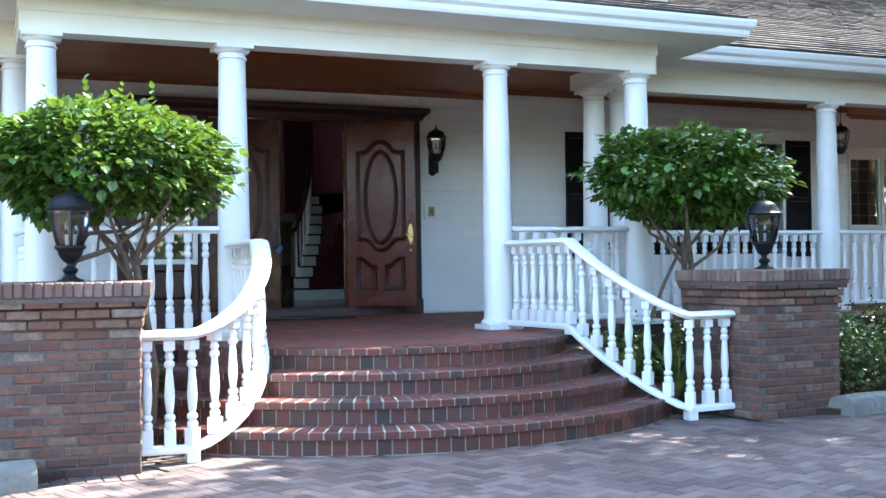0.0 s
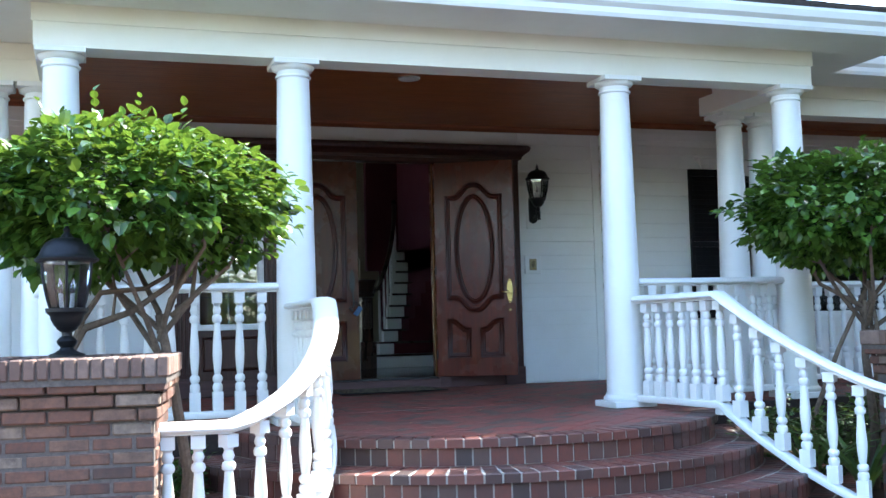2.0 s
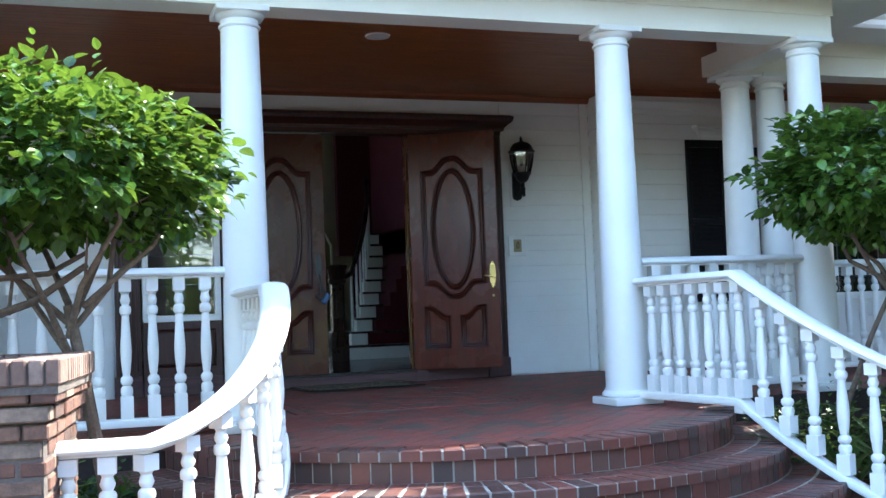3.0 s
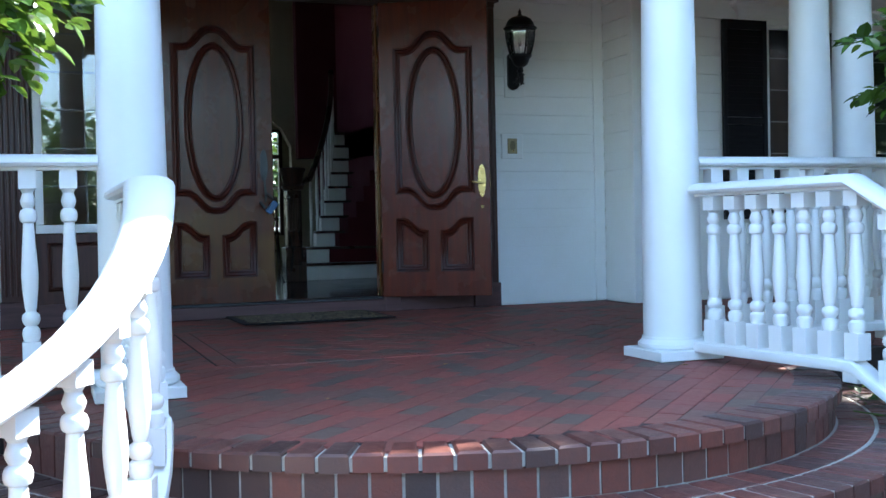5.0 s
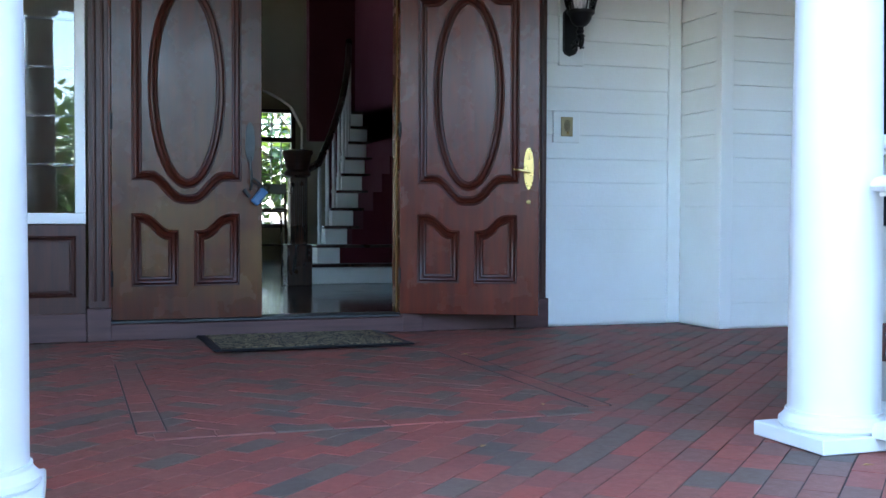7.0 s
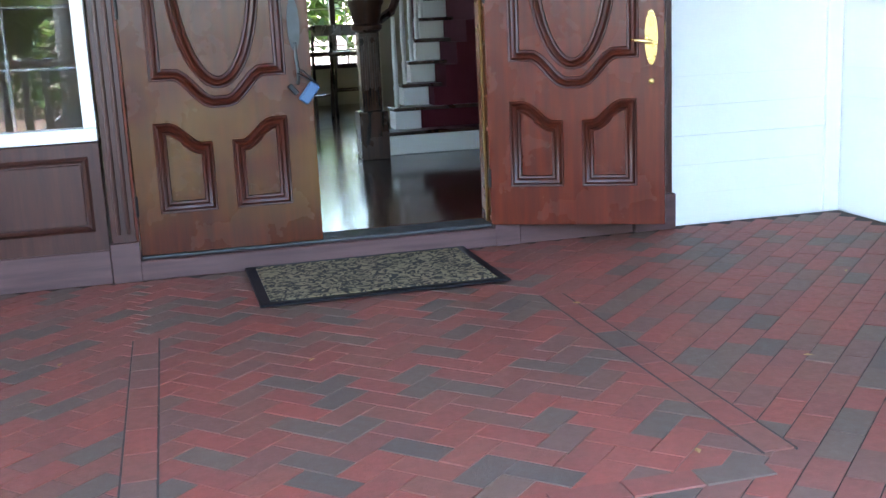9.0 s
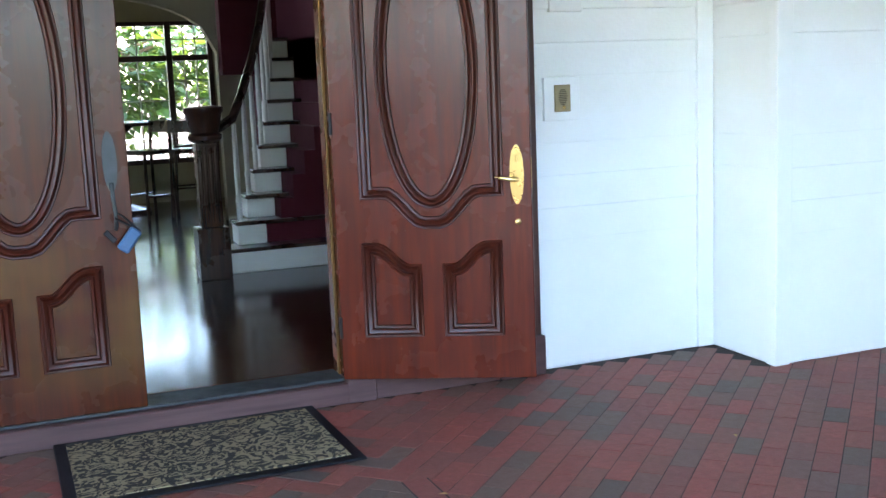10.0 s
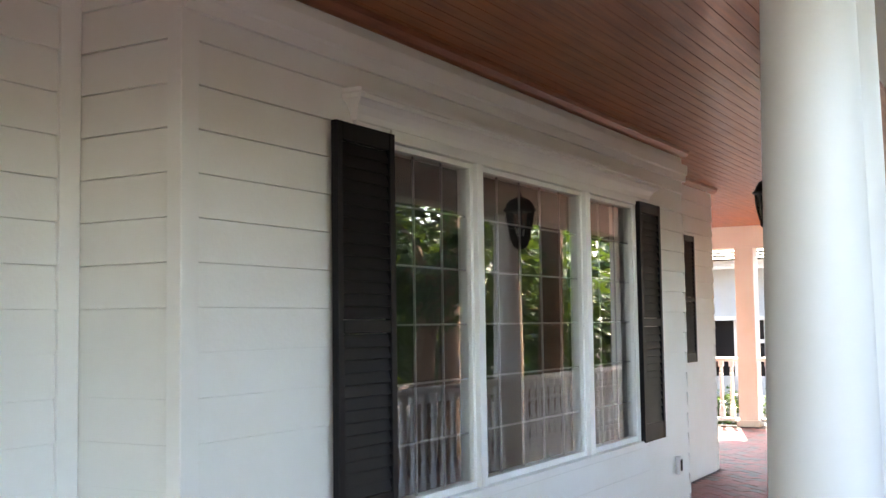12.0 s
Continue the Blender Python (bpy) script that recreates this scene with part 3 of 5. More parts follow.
BAL = baluster_mesh(1.06)
TALL_H = 0.846      # balusters of the straight railings
BAL_TALL = baluster_mesh(1.02, TALL_H / 0.72)
TOPW = 1.28
TOP = [(-0.028, 0.0), (-0.028, 0.012), (-0.055, 0.018), (-0.062, 0.030), (-0.058, 0.044), (-0.045, 0.058), (-0.018, 0.066), (0.018, 0.066), (0.045, 0.058), (0.058, 0.044), (0.062, 0.030), (0.055, 0.018), (0.028, 0.012), (0.028, 0.0)]
BOT = [(-0.05, -0.05), (-0.056, -0.03), (-0.05, -0.008), (-0.035, 0.0), (0.035, 0.0), (0.05, -0.008), (0.056, -0.03), (0.05, -0.05)]


def along(path, step, first):
    out, acc, need = [], 0.0, first
    for a, b in zip(path, path[1:]):
        L = (b - a).length
        while need <= acc + L:
            t = (need - acc) / L
            out.append((a.lerp(b, t), math.atan2(b.y - a.y, b.x - a.x)))
            need += step
        acc += L
    return out


def railing(label, path, n, ends=0.12):
    """path: points at the top of the bottom rail. n balusters."""
    r = thing("railing", label, "railing", group="white porch railings")
    path = [Vector(p) for p in path]
    total = sum((b - a).length for a, b in zip(path, path[1:]))
    part("bottom_rail", Geo().sweep(path, BOT), M_WHITE, r, smooth=True)
    part("top_rail", Geo().sweep([p + Vector((0, 0, TALL_H)) for p in path], TOP), M_WHITE, r, smooth=True)
    for p, a in along(path, (total - 2 * ends) / (n - 1), ends)[:n]:
        part("baluster", BAL_TALL, None, r, at=Matrix.Translation(p) @ Matrix.Rotation(a, 4, "Z"))
    return r


RB = FZ + 0.12
NEAR = "white wooden railing with turned balusters"
railing(NEAR + ", between two columns", [(-2.90, -3.86, RB), (-1.54, -3.86, RB)], 8)
railing(NEAR + ", between two columns", [(1.41, -3.86, RB), (2.79, -3.86, RB)], 8)
railing(NEAR + ", short return to the paired columns", [(3.05, -3.74, RB), (3.10, -2.84, RB)], 6)
railing(NEAR + ", short return to the paired columns", [(-3.12, -3.74, RB), (-3.20, -2.84, RB)], 6)
for x0, x1 in ((3.60, 6.44), (6.72, 9.96), (10.24, 13.26), (-6.73, -3.72), (-10.06, -7.01)):
    railing(NEAR + ", along the wing", [(x0, -2.71, RB), (x1, -2.71, RB)], 18)
railing(NEAR + ", at the sunny end", [(16.65, -2.6, RB), (16.65, 0.75, RB)], 20)
railing(NEAR + ", at the sunny end", [(16.65, 1.05, RB), (16.65, 3.2, RB)], 13)


TOP = [(x * TOPW, y) for x, y in TOP]


def fan_path(s):
    """Bottom rail beside the steps: level by the column, down along the steps, level at the brick pillar. s: +1 east, -1 west."""
    top, low = FZ + 0.095, 0.12
    if s > 0:
        p0, p1, p2, end, first, power = Vector((1.46, -4.99)), Vector((1.53, -5.62)), Vector((1.97, -6.10)), Vector((2.40, -6.08)), Vector((1.33, -4.03)), 1.15
    else:
        p0, p1, p2, end, first, power = Vector((-1.44, -5.02)), Vector((-1.49, -5.72)), Vector((-2.18, -6.15)), Vector((-2.54, -6.12)), Vector((-1.45, -4.03)), 1.3
    pts = [(first.x, first.y, top), ((first.x + p0.x) / 2, (first.y + p0.y) / 2, top), (p0.x, p0.y, top)]
    n = 14
    for i in range(1, n + 1):
        t = i / n
        q = p0 * (1 - t) ** 2 + p1 * 2 * t * (1 - t) + p2 * t * t
        e = 1 - (1 - t) ** power
        pts.append((q.x, q.y, top + (low - top) * e))
    pts.append((end.x, end.y, low))
    return [Vector(p) for p in pts]


for s, side in ((1, "shaded"), (-1, "sunlit")):
    fp = fan_path(s)
    r = thing("stair_railing", side + " white wooden stair railing, curved, down to a brick pillar", "railing", group="curved stair railings")
    part("bottom_rail", Geo().sweep(fp, BOT), M_WHITE, r, smooth=True)
    part("top_rail", Geo().sweep([p + Vector((0, 0, BAL_H + 0.005)) for p in fp], TOP), M_WHITE, r, smooth=True)
    segs = [(fp[:3], 7, 0.10, 0.0), (fp[2:-1], 8, 0.0, 0.0), (fp[-2:], 3, 0.0, 0.06)]
    for si, (sg, n, e0, e1) in enumerate(segs):
        total = sum((b - a).length for a, b in zip(sg, sg[1:])) - e0 - e1 - 1e-4
        pl = along(sg, total / (n - 1), e0)
        for p, a in pl[(0 if si == 0 else 1):]:
            part("baluster", BAL, None, r, at=Matrix.Translation(p) @ Matrix.Rotation(a, 4, "Z"))
    for p, z0 in ((fp[2], FZ), (fp[-2], 0.0)):
        part("foot_post", Geo().block(-0.045, -0.045, z0, 0.045, 0.045, p.z - 0.045, 0.003, Matrix.Translation((p.x, p.y, 0))), M_WHITE, r)

# ---- brick pillars ----
COURSE = 0.0677


def brick_box(L, W, H, b=0.007):
    return Geo().block(-L / 2, -W / 2, 0, L / 2, W / 2, H, b)


PBRICK = {}


def brick_mesh(L, W, H, mat):
    key = (round(L, 3), round(W, 3), round(H, 3), mat.name)
    if key not in PBRICK:
        PBRICK[key] = brick_box(L, W, H).mesh("brick", mat)
    return PBRICK[key]


def pillar(at, yaw, seed, S):
    """Square brick pillar; its front corner stands at the origin, the front runs along +x."""
    rnd = random.Random(seed)
    m0 = Matrix.Translation(at) @ Matrix.Rotation(radians(yaw), 4, "Z")
    p = thing("brick_pillar", "square brown brick pillar with stepped top and pale cap", "pillar", m0, group="brick pillars")
    part("core", Geo().box(0.006, 0.006, 0, S - 0.006, S - 0.006, 1.24), M_MORTAR, p)
    n_body, hgt = 14, 0.057
    for c in range(17):
        grow = 0.0 if c < n_body else 0.018 * (c - n_body + 1)
        side = S + 2 * grow
        pitch = (side - 0.092) / 4
        L = pitch - 0.010
        for face in range(4):
            for k in range(4):
                off = (0.092 + 0.010 if c % 2 else 0.0)
                u = off + pitch * k + L / 2 - (0.010 if c % 2 else 0)
                jit = rnd.uniform(-0.004, 0.004)
                q = [(u, 0.046 + jit, 0), (side - 0.046 - jit, u, 90), (side - u, side - 0.046 - jit, 180), (0.046 + jit, side - u, 270)][face]
                m = Matrix.Translation((q[0] - grow, q[1] - grow, c * COURSE + 0.006)) @ Matrix.Rotation(radians(q[2]), 4, "Z")
                part("brick", brick_mesh(round(L, 3), 0.092, hgt, M_BRICK), None, p, at=m)
    side = S + 0.15
    n = 17
    pt = side / n
    zc = 17 * COURSE + 0.004
    for face in range(4):
        for k in range(n - 2 if face % 2 else n):
            u = pt * (k + 0.5) + (pt if face % 2 else 0)
            q = [(u, 0.098, 90), (side - 0.098, u, 0), (side - u, side - 0.098, 90), (0.098, u, 0)][face]
            if face % 2 and not 0.2 < u < side - 0.2:
                continue
            m = Matrix.Translation((q[0] - 0.075, q[1] - 0.075, zc + rnd.uniform(0, 0.003))) @ Matrix.Rotation(radians(q[2]), 4, "Z")
            part("cap_brick", brick_mesh(0.196, pt - 0.009, 0.098, M_CAPBRICK), None, p, at=m)
    part("cap_bed", Geo().box(-0.06, -0.06, zc - 0.03, side - 0.09, side - 0.09, zc + 0.088), M_MORTAR, p)
    return m0


PIL_L = (-3.42, -6.33, 0)
PIL_R = (2.42, -6.42, 0)
pillars = [pillar(PIL_L, -8.0, 5, 0.87), pillar(PIL_R, 3.0, 9, 0.92)]
PTOP = 17 * COURSE + 0.105

# ---- lanterns ----


def lantern_body(parent, z, s=1.0, glass_up=True):
    """Six-sided lantern; its glass starts at z. Returns nothing; parts hang under parent."""
    n = 6
    zb, zt = z, z + 0.24 * s
    rb, rt = 0.090 * s, 0.135 * s

    def ring(r, zz):
        return [Vector((r * math.cos(2 * math.pi * (i + 0.5) / n), r * math.sin(2 * math.pi * (i + 0.5) / n), zz)) for i in range(n)]
    part("cage_base", Geo().lathe([(0.02 * s, zb - 0.105 * s), (0.04 * s, zb - 0.10 * s), (0.062 * s, zb - 0.08 * s), (0.078 * s, zb - 0.05 * s), (0.082 * s, zb - 0.03 * s), (rb + 0.012 * s, zb - 0.012 * s), (rb + 0.014 * s, zb + 0.008 * s)], 12), M_IRON, parent, smooth=True)
    for i in range(n):
        path = []
        for t in range(6):
            f = t / 5
            r = rb + (rt - rb) * math.sin(f * math.pi * 0.5) ** 0.9
            a = 2 * math.pi * (i + 0.5) / n
            path.append((r * math.cos(a), r * math.sin(a), zb + (zt - zb) * f))
        part("cage_bar", Geo().tube(path, 0.0065 * s, 5), M_IRON, parent)
    rows = []
    for t in range(6):
        f = t / 5
        rows.append(ring((rb + (rt - rb) * math.sin(f * math.pi * 0.5) ** 0.9) * 0.96, zb + (zt - zb) * f))
    for i in range(n):
        j = (i + 1) % n
        m = len(rows)
        g = Geo()
        g.add([q for r in rows for q in (r[i], r[j])] + [q * 1.0 + Vector((-q.x, -q.y, 0)).normalized() * 0.003 for r in rows for q in (r[i], r[j])],
              [(2 * k, 2 * k + 1, 2 * k + 3, 2 * k + 2) for k in range(m - 1)] + [(2 * (k + m) + 1, 2 * (k + m), 2 * (k + m) + 2, 2 * (k + m) + 3) for k in range(m - 1)])
        part("glass_pane", g, M_LAMPGLASS, parent, smooth=True)
    part("roof_cap", Geo().lathe([(rt + r0 * s, zt + z0 * s) for r0, z0 in ((0.004, -0.004), (0.018, 0.004), (0.022, 0.014), (0.010, 0.024), (0.000, 0.034), (-0.012, 0.066), (-0.034, 0.098), (-0.070, 0.118), (-0.102, 0.124),
                                                                                  (-0.110, 0.134), (-0.122, 0.150), (-0.117, 0.162), (-0.123, 0.172), (-0.131, 0.196))], 18), M_IRON, parent, smooth=True)
    part("candle_tube", Geo().lathe([(0.013 * s, zb), (0.013 * s, zb + 0.09 * s)], 10), M_WHITE, parent, smooth=True)
    part("bulb", Geo().lathe([(0.008 * s, zb + 0.09 * s), (0.016 * s, zb + 0.11 * s), (0.015 * s, zb + 0.13 * s), (0.004 * s, zb + 0.165 * s)], 10), M_LAMPGLASS, parent, smooth=True)


for m0 in pillars:
    c = m0 @ Vector((0.415, 0.36, PTOP))
    lamp = thing("post_lantern", "black iron lantern with clear glass on a brick pillar cap", "lantern", c, group="pillar lanterns")
    part("foot", Geo().lathe([(1.1 * r0, 1.15 * z0) for r0, z0 in [(0.08, 0), (0.08, 0.010), (0.055, 0.018), (0.034, 0.03), (0.028, 0.04), (0.042, 0.055), (0.046, 0.068), (0.034, 0.082), (0.022, 0.09), (0.022, 0.105), (0.045, 0.12), (0.05, 0.135)]], 14), M_IRON, lamp, smooth=True)
    lantern_body(lamp, 0.235, 1.0)

wl = thing("wall_lantern", "black iron wall lantern with clear glass on white siding", "lantern", (2.135, 0.0, 2.56))
part("back_plate", Geo().prism([(-0.05, 0.03), (-0.035, 0.005), (0, -0.01), (0.035, 0.005), (0.05, 0.03), (0.05, 0.29), (0.03, 0.31), (0, 0.325), (-0.03, 0.31), (-0.05, 0.29)], -0.045, 0.0), M_IRON, wl)
arm = [(0, -0.04, 0.06), (0, -0.08, 0.04), (0, -0.13, 0.06), (0, -0.17, 0.12), (0, -0.18, 0.18)]
part("arm", Geo().tube(arm, 0.012, 8), M_IRON, wl, smooth=True)
part("scroll", Geo().tube([(0, -0.18 + 0.05 * math.cos(a), 0.07 + 0.05 * math.sin(a)) for a in [k * 0.5 for k in range(10)]], 0.009, 6), M_IRON, wl, smooth=True)
part("leaf_scroll", Geo().tube([(0.035 * math.cos(k * 0.9), -0.17 + 0.03 * math.sin(k * 0.9), 0.03 + 0.012 * k) for k in range(7)], 0.008, 6), M_IRON, wl, smooth=True)
part("finial", Geo().lathe([(0.004, 0.028), (0.013, 0.05), (0.008, 0.075), (0.020, 0.088), (0.032, 0.105), (0.012, 0.125), (0.022, 0.165)], 12, Matrix.Translation((0, -0.19, 0))), M_IRON, wl, smooth=True)
head = part("lantern_head", Geo().lathe([(0.012, 0.10), (0.03, 0.14), (0.018, 0.16)], 10, Matrix.Translation((0, -0.18, 0))), M_IRON, wl, smooth=True)
lb = new("cage")
lb.parent = wl
lb.matrix_basis = Matrix.Translation((0, -0.19, 0.265))
lantern_body(lb, 0.0, 0.93)
for ob in list(lb.children):
    ob.matrix_basis = lb.matrix_basis @ ob.matrix_basis
    ob.parent = wl
bpy.data.objects.remove(lb)

for x, y in ((7.95, -1.5), (-8.1, -1.5)):
    pl = thing("pendant_lantern", "black iron pendant lantern with clear glass, hanging from the porch ceiling", "lantern", (x, y, 2.95), group="pendant lanterns")
    lantern_body(pl, 0.0, 0.88)
    part("chain", Geo().tube([(0, 0, 0.375), (0, 0, CZ - 2.95 - 0.02)], 0.006, 6), M_IRON, pl)
    part("canopy", Geo().lathe([(0.02, CZ - 2.985), (0.06, CZ - 2.965), (0.06, CZ - 2.948)], 12), M_IRON, pl, smooth=True)

for x, y in ((4.13, -1.9), (8.6, -1.9), (0.0, -2.2), (-4.2, -1.9)):
    cn = thing("recessed_light", "white round recessed ceiling light in the stained porch ceiling", "ceiling light", (x, y, CZ), group="recessed lights")
    part("trim_ring", Geo().lathe([(0.07, -0.004), (0.10, -0.008), (0.105, 0.0), (0.105, 0.004), (0.07, 0.004)], 24, close=False), M_CANWHITE, cn, smooth=True)
    part("lens", Geo().lathe([(0.07, -0.002), (0.07, 0.003)], 24), M_CANWHITE, cn)

# ---- windows and shutters ----


def window(label, x0, x1, z0, z1, y, cols, hood=True):
    """cols: (x0, x1, panes across) of each sash. y: face of the wall."""
    w = thing("window", label, "window", ((x0 + x1) / 2, y, z0), kind="structure")
    X = (x0 + x1) / 2

    def bx(a, ya, za, b, yb, zb, c=0.003):
        return Geo().block(a - X, ya, za - z0, b - X, yb, zb - z0, c)
    d0, d1 = -0.03, 0.10
    part("head_casing", bx(x0 - 0.0, d0, z1, x1 + 0.0, d1, z1 + 0.055), M_WHITE, w)
    part("sill", bx(x0 - 0.03, d0 - 0.02, z0 - 0.05, x1 + 0.03, d1, z0 - 0.002), M_WHITE, w)
    edges = [x0] + [v for a, b, _ in cols for v in (a, b)] + [x1]
    for i in range(0, len(edges), 2):
        part("mullion", bx(edges[i], d0, z0, edges[i + 1], d1, z1 - 0.001), M_WHITE, w)
    for a, b, n in cols:
        sash = part("sash", bx(a, 0.0, z0, a + 0.028, 0.06, z1 - 0.002, 0.002), M_WHITE, w)
        part("sash_rail", bx(b - 0.028, 0.0, z0, b, 0.06, z1 - 0.002, 0.002), M_WHITE, sash)
        part("sash_rail", bx(a + 0.029, 0.0, z0, b - 0.029, 0.06, z0 + 0.035, 0.002), M_WHITE, sash)
        part("sash_rail", bx(a + 0.029, 0.0, z1 - 0.03, b - 0.029, 0.06, z1 - 0.002, 0.002), M_WHITE, sash)
        part("pane", Geo().box(a + 0.027 - X, 0.025, 0.033, b - 0.027 - X, 0.031, z1 - z0 - 0.028), M_GLASS, sash)
        for k in range(1, n):
            xx = a + (b - a) * k / n
            part("muntin", bx(xx - 0.005, 0.036, z0 + 0.03, xx + 0.005, 0.048, z1 - 0.025, 0.002), M_MUNTIN, sash)
        for k in range(1, 6):
            zz = z0 + (z1 - z0) * k / 6
            part("muntin", bx(a + 0.025, 0.0365, zz - 0.005, b - 0.025, 0.0485, zz + 0.005, 0.002), M_MUNTIN, sash)
    if hood:
        za = 3.160 - z0
        crown_prof = [(0.0, 0.0), (0.010, 0.0), (0.013, 0.022), (0.022, 0.028), (0.030, 0.055), (0.052, 0.088), (0.080, 0.108), (0.092, 0.112), (0.092, 0.132), (0.104, 0.136), (0.104, 0.155), (0.0, 0.155)]
        a, b = x0 - 0.27 - X, x1 + 0.24 - X
        part("hood", Geo().sweep([(a, 0.0, za), (a, -0.008, za), (b, -0.008, za), (b, 0.0, za)], crown_prof), M_WHITE, w)
        part("apron_board", bx(x0 - 0.22, -0.014, z0 - 0.235, x1 + 0.20, 0.016, z0 - 0.052, 0.002), M_SIDING, w)
        part("hood_apron", bx(x0 - 0.10, -0.018, z1 + 0.056, x1 + 0.10, 0.016, z1 + 0.095, 0.002), M_WHITE, w)
    # shallow box behind the glass; its near-black colour stands in for room darkness
    room = thing("room_behind_window", "shallow near-black box standing in for the unlit room behind glass", "room", kind="structure")
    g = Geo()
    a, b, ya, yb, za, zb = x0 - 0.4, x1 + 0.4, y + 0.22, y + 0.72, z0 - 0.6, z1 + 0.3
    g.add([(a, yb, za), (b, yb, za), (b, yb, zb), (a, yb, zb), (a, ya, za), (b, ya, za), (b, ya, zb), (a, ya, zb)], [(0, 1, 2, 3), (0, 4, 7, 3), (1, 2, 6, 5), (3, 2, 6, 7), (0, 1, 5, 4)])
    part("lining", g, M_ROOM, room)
    return w


window("large white framed triple window with small panes and moulded hood, on the porch", *WIN_R, WING, [(4.42, 5.25, 3), (5.32, 6.77, 5), (6.85, 7.74, 3)])
window("large white framed triple window with small panes and moulded hood, on the porch", *WIN_L, WING, [(-7.92, -7.10, 3), (-6.98, -5.50, 4), (-5.38, -4.55, 3)])
window("white framed double window with small panes, at the far end of the porch", *WIN_2, 0.0, [(9.52, 10.17, 3), (10.23, 10.42, 1)], hood=False)


def shutter():
    s = thing("shutter", "black painted louvred wooden shutter beside a window", "shutter", group="window shutters")
    w, h = 0.465, 1.77
    part("stile", Geo().block(0, -0.035, 0, 0.045, 0, h, 0.003), M_BLACK, s)
    part("stile", Geo().block(w - 0.045, -0.035, 0, w, 0, h, 0.003), M_BLACK, s)
    for a, b in ((0, 0.13), (0.845, 0.905), (h - 0.08, h)):
        part("rail", Geo().block(0.046, -0.033, a, w - 0.046, -0.002, b, 0.003), M_BLACK, s)
    for a, b in ((0.135, 0.84), (0.91, h - 0.085)):
        n = int((b - a) / 0.054)
        for k in range(n):
            z = a + (k + 0.5) * (b - a) / n
            m = Matrix.Translation((0, -0.018, z)) @ Matrix.Rotation(radians(74), 4, "X")
            part("slat", Geo().box(0.046, -0.030, -0.0035, w - 0.046, 0.030, 0.0035, m), M_BLACK, s)
    return s


sh = shutter()
sh.matrix_basis = Matrix.Translation((3.915, WING - 0.024, 1.385))
for x, y in ((7.735, WING - 0.024), (-8.26, WING - 0.024), (-4.38 - 0.02, WING - 0.024)):
    copy_thing(sh, Matrix.Translation((x, y, 1.385)))
copy_thing(sh, Matrix.Translation((10.47, -0.022, 1.86)) @ Matrix.Diagonal((0.8, 1, 0.71, 1)))

# ---- entrance ----
ent = thing("door_surround", "dark stained wood entrance surround with fluted pilasters, sidelights and moulded cornice", "door surround", (0, 0, FZ), kind="structure")
TOPZ = 3.25
part("header", Geo().block(DOOR_X0, -0.07, TOPZ - FZ, DOOR_X1, 0.12, 3.40 - FZ, 0.004), M_SURROUND, ent)
part("cornice", Geo().sweep([(DOOR_X0 - 0.02, 0.02, 3.30 - FZ), (DOOR_X0 - 0.02, -0.07, 3.30 - FZ), (DOOR_X1 + 0.02, -0.07, 3.30 - FZ), (DOOR_X1 + 0.02, 0.02, 3.30 - FZ)],
                            [(0, 0), (0.015, 0), (0.02, 0.03), (0.05, 0.06), (0.09, 0.09), (0.10, 0.12), (0.10, 0.145), (0, 0.145)]), M_SURROUND, ent)
part("cornice_top", Geo().box(DOOR_X0 - 0.1, -0.16, 3.446 - FZ, DOOR_X1 + 0.1, 0.02, 3.456 - FZ), M_SURROUND, ent)


def pilaster(x0, x1, z0=0.0):
    part("pilaster", Geo().block(x0, -0.055, z0 + 0.20, x1, 0.12, TOPZ - FZ - 0.001, 0.003), M_SURROUND, ent)
    n = max(2, int((x1 - x0) / 0.04))
    for k in range(n):
        a = x0 + 0.012 + (x1 - x0 - 0.024) * k / n
        part("flute", Geo().lathe([(0.008, 0.24), (0.011, 0.26), (0.011, TOPZ - FZ - 0.06), (0.008, TOPZ - FZ - 0.04)], 8, Matrix.Translation((a + (x1 - x0 - 0.024) / n / 2, -0.055, 0))), M_SURROUND, ent, smooth=True)
    part("plinth_block", Geo().block(x0 - 0.012, -0.078, 0.0, x1 + 0.012, 0.12, z0 + 0.20, 0.004), M_SILL, ent)


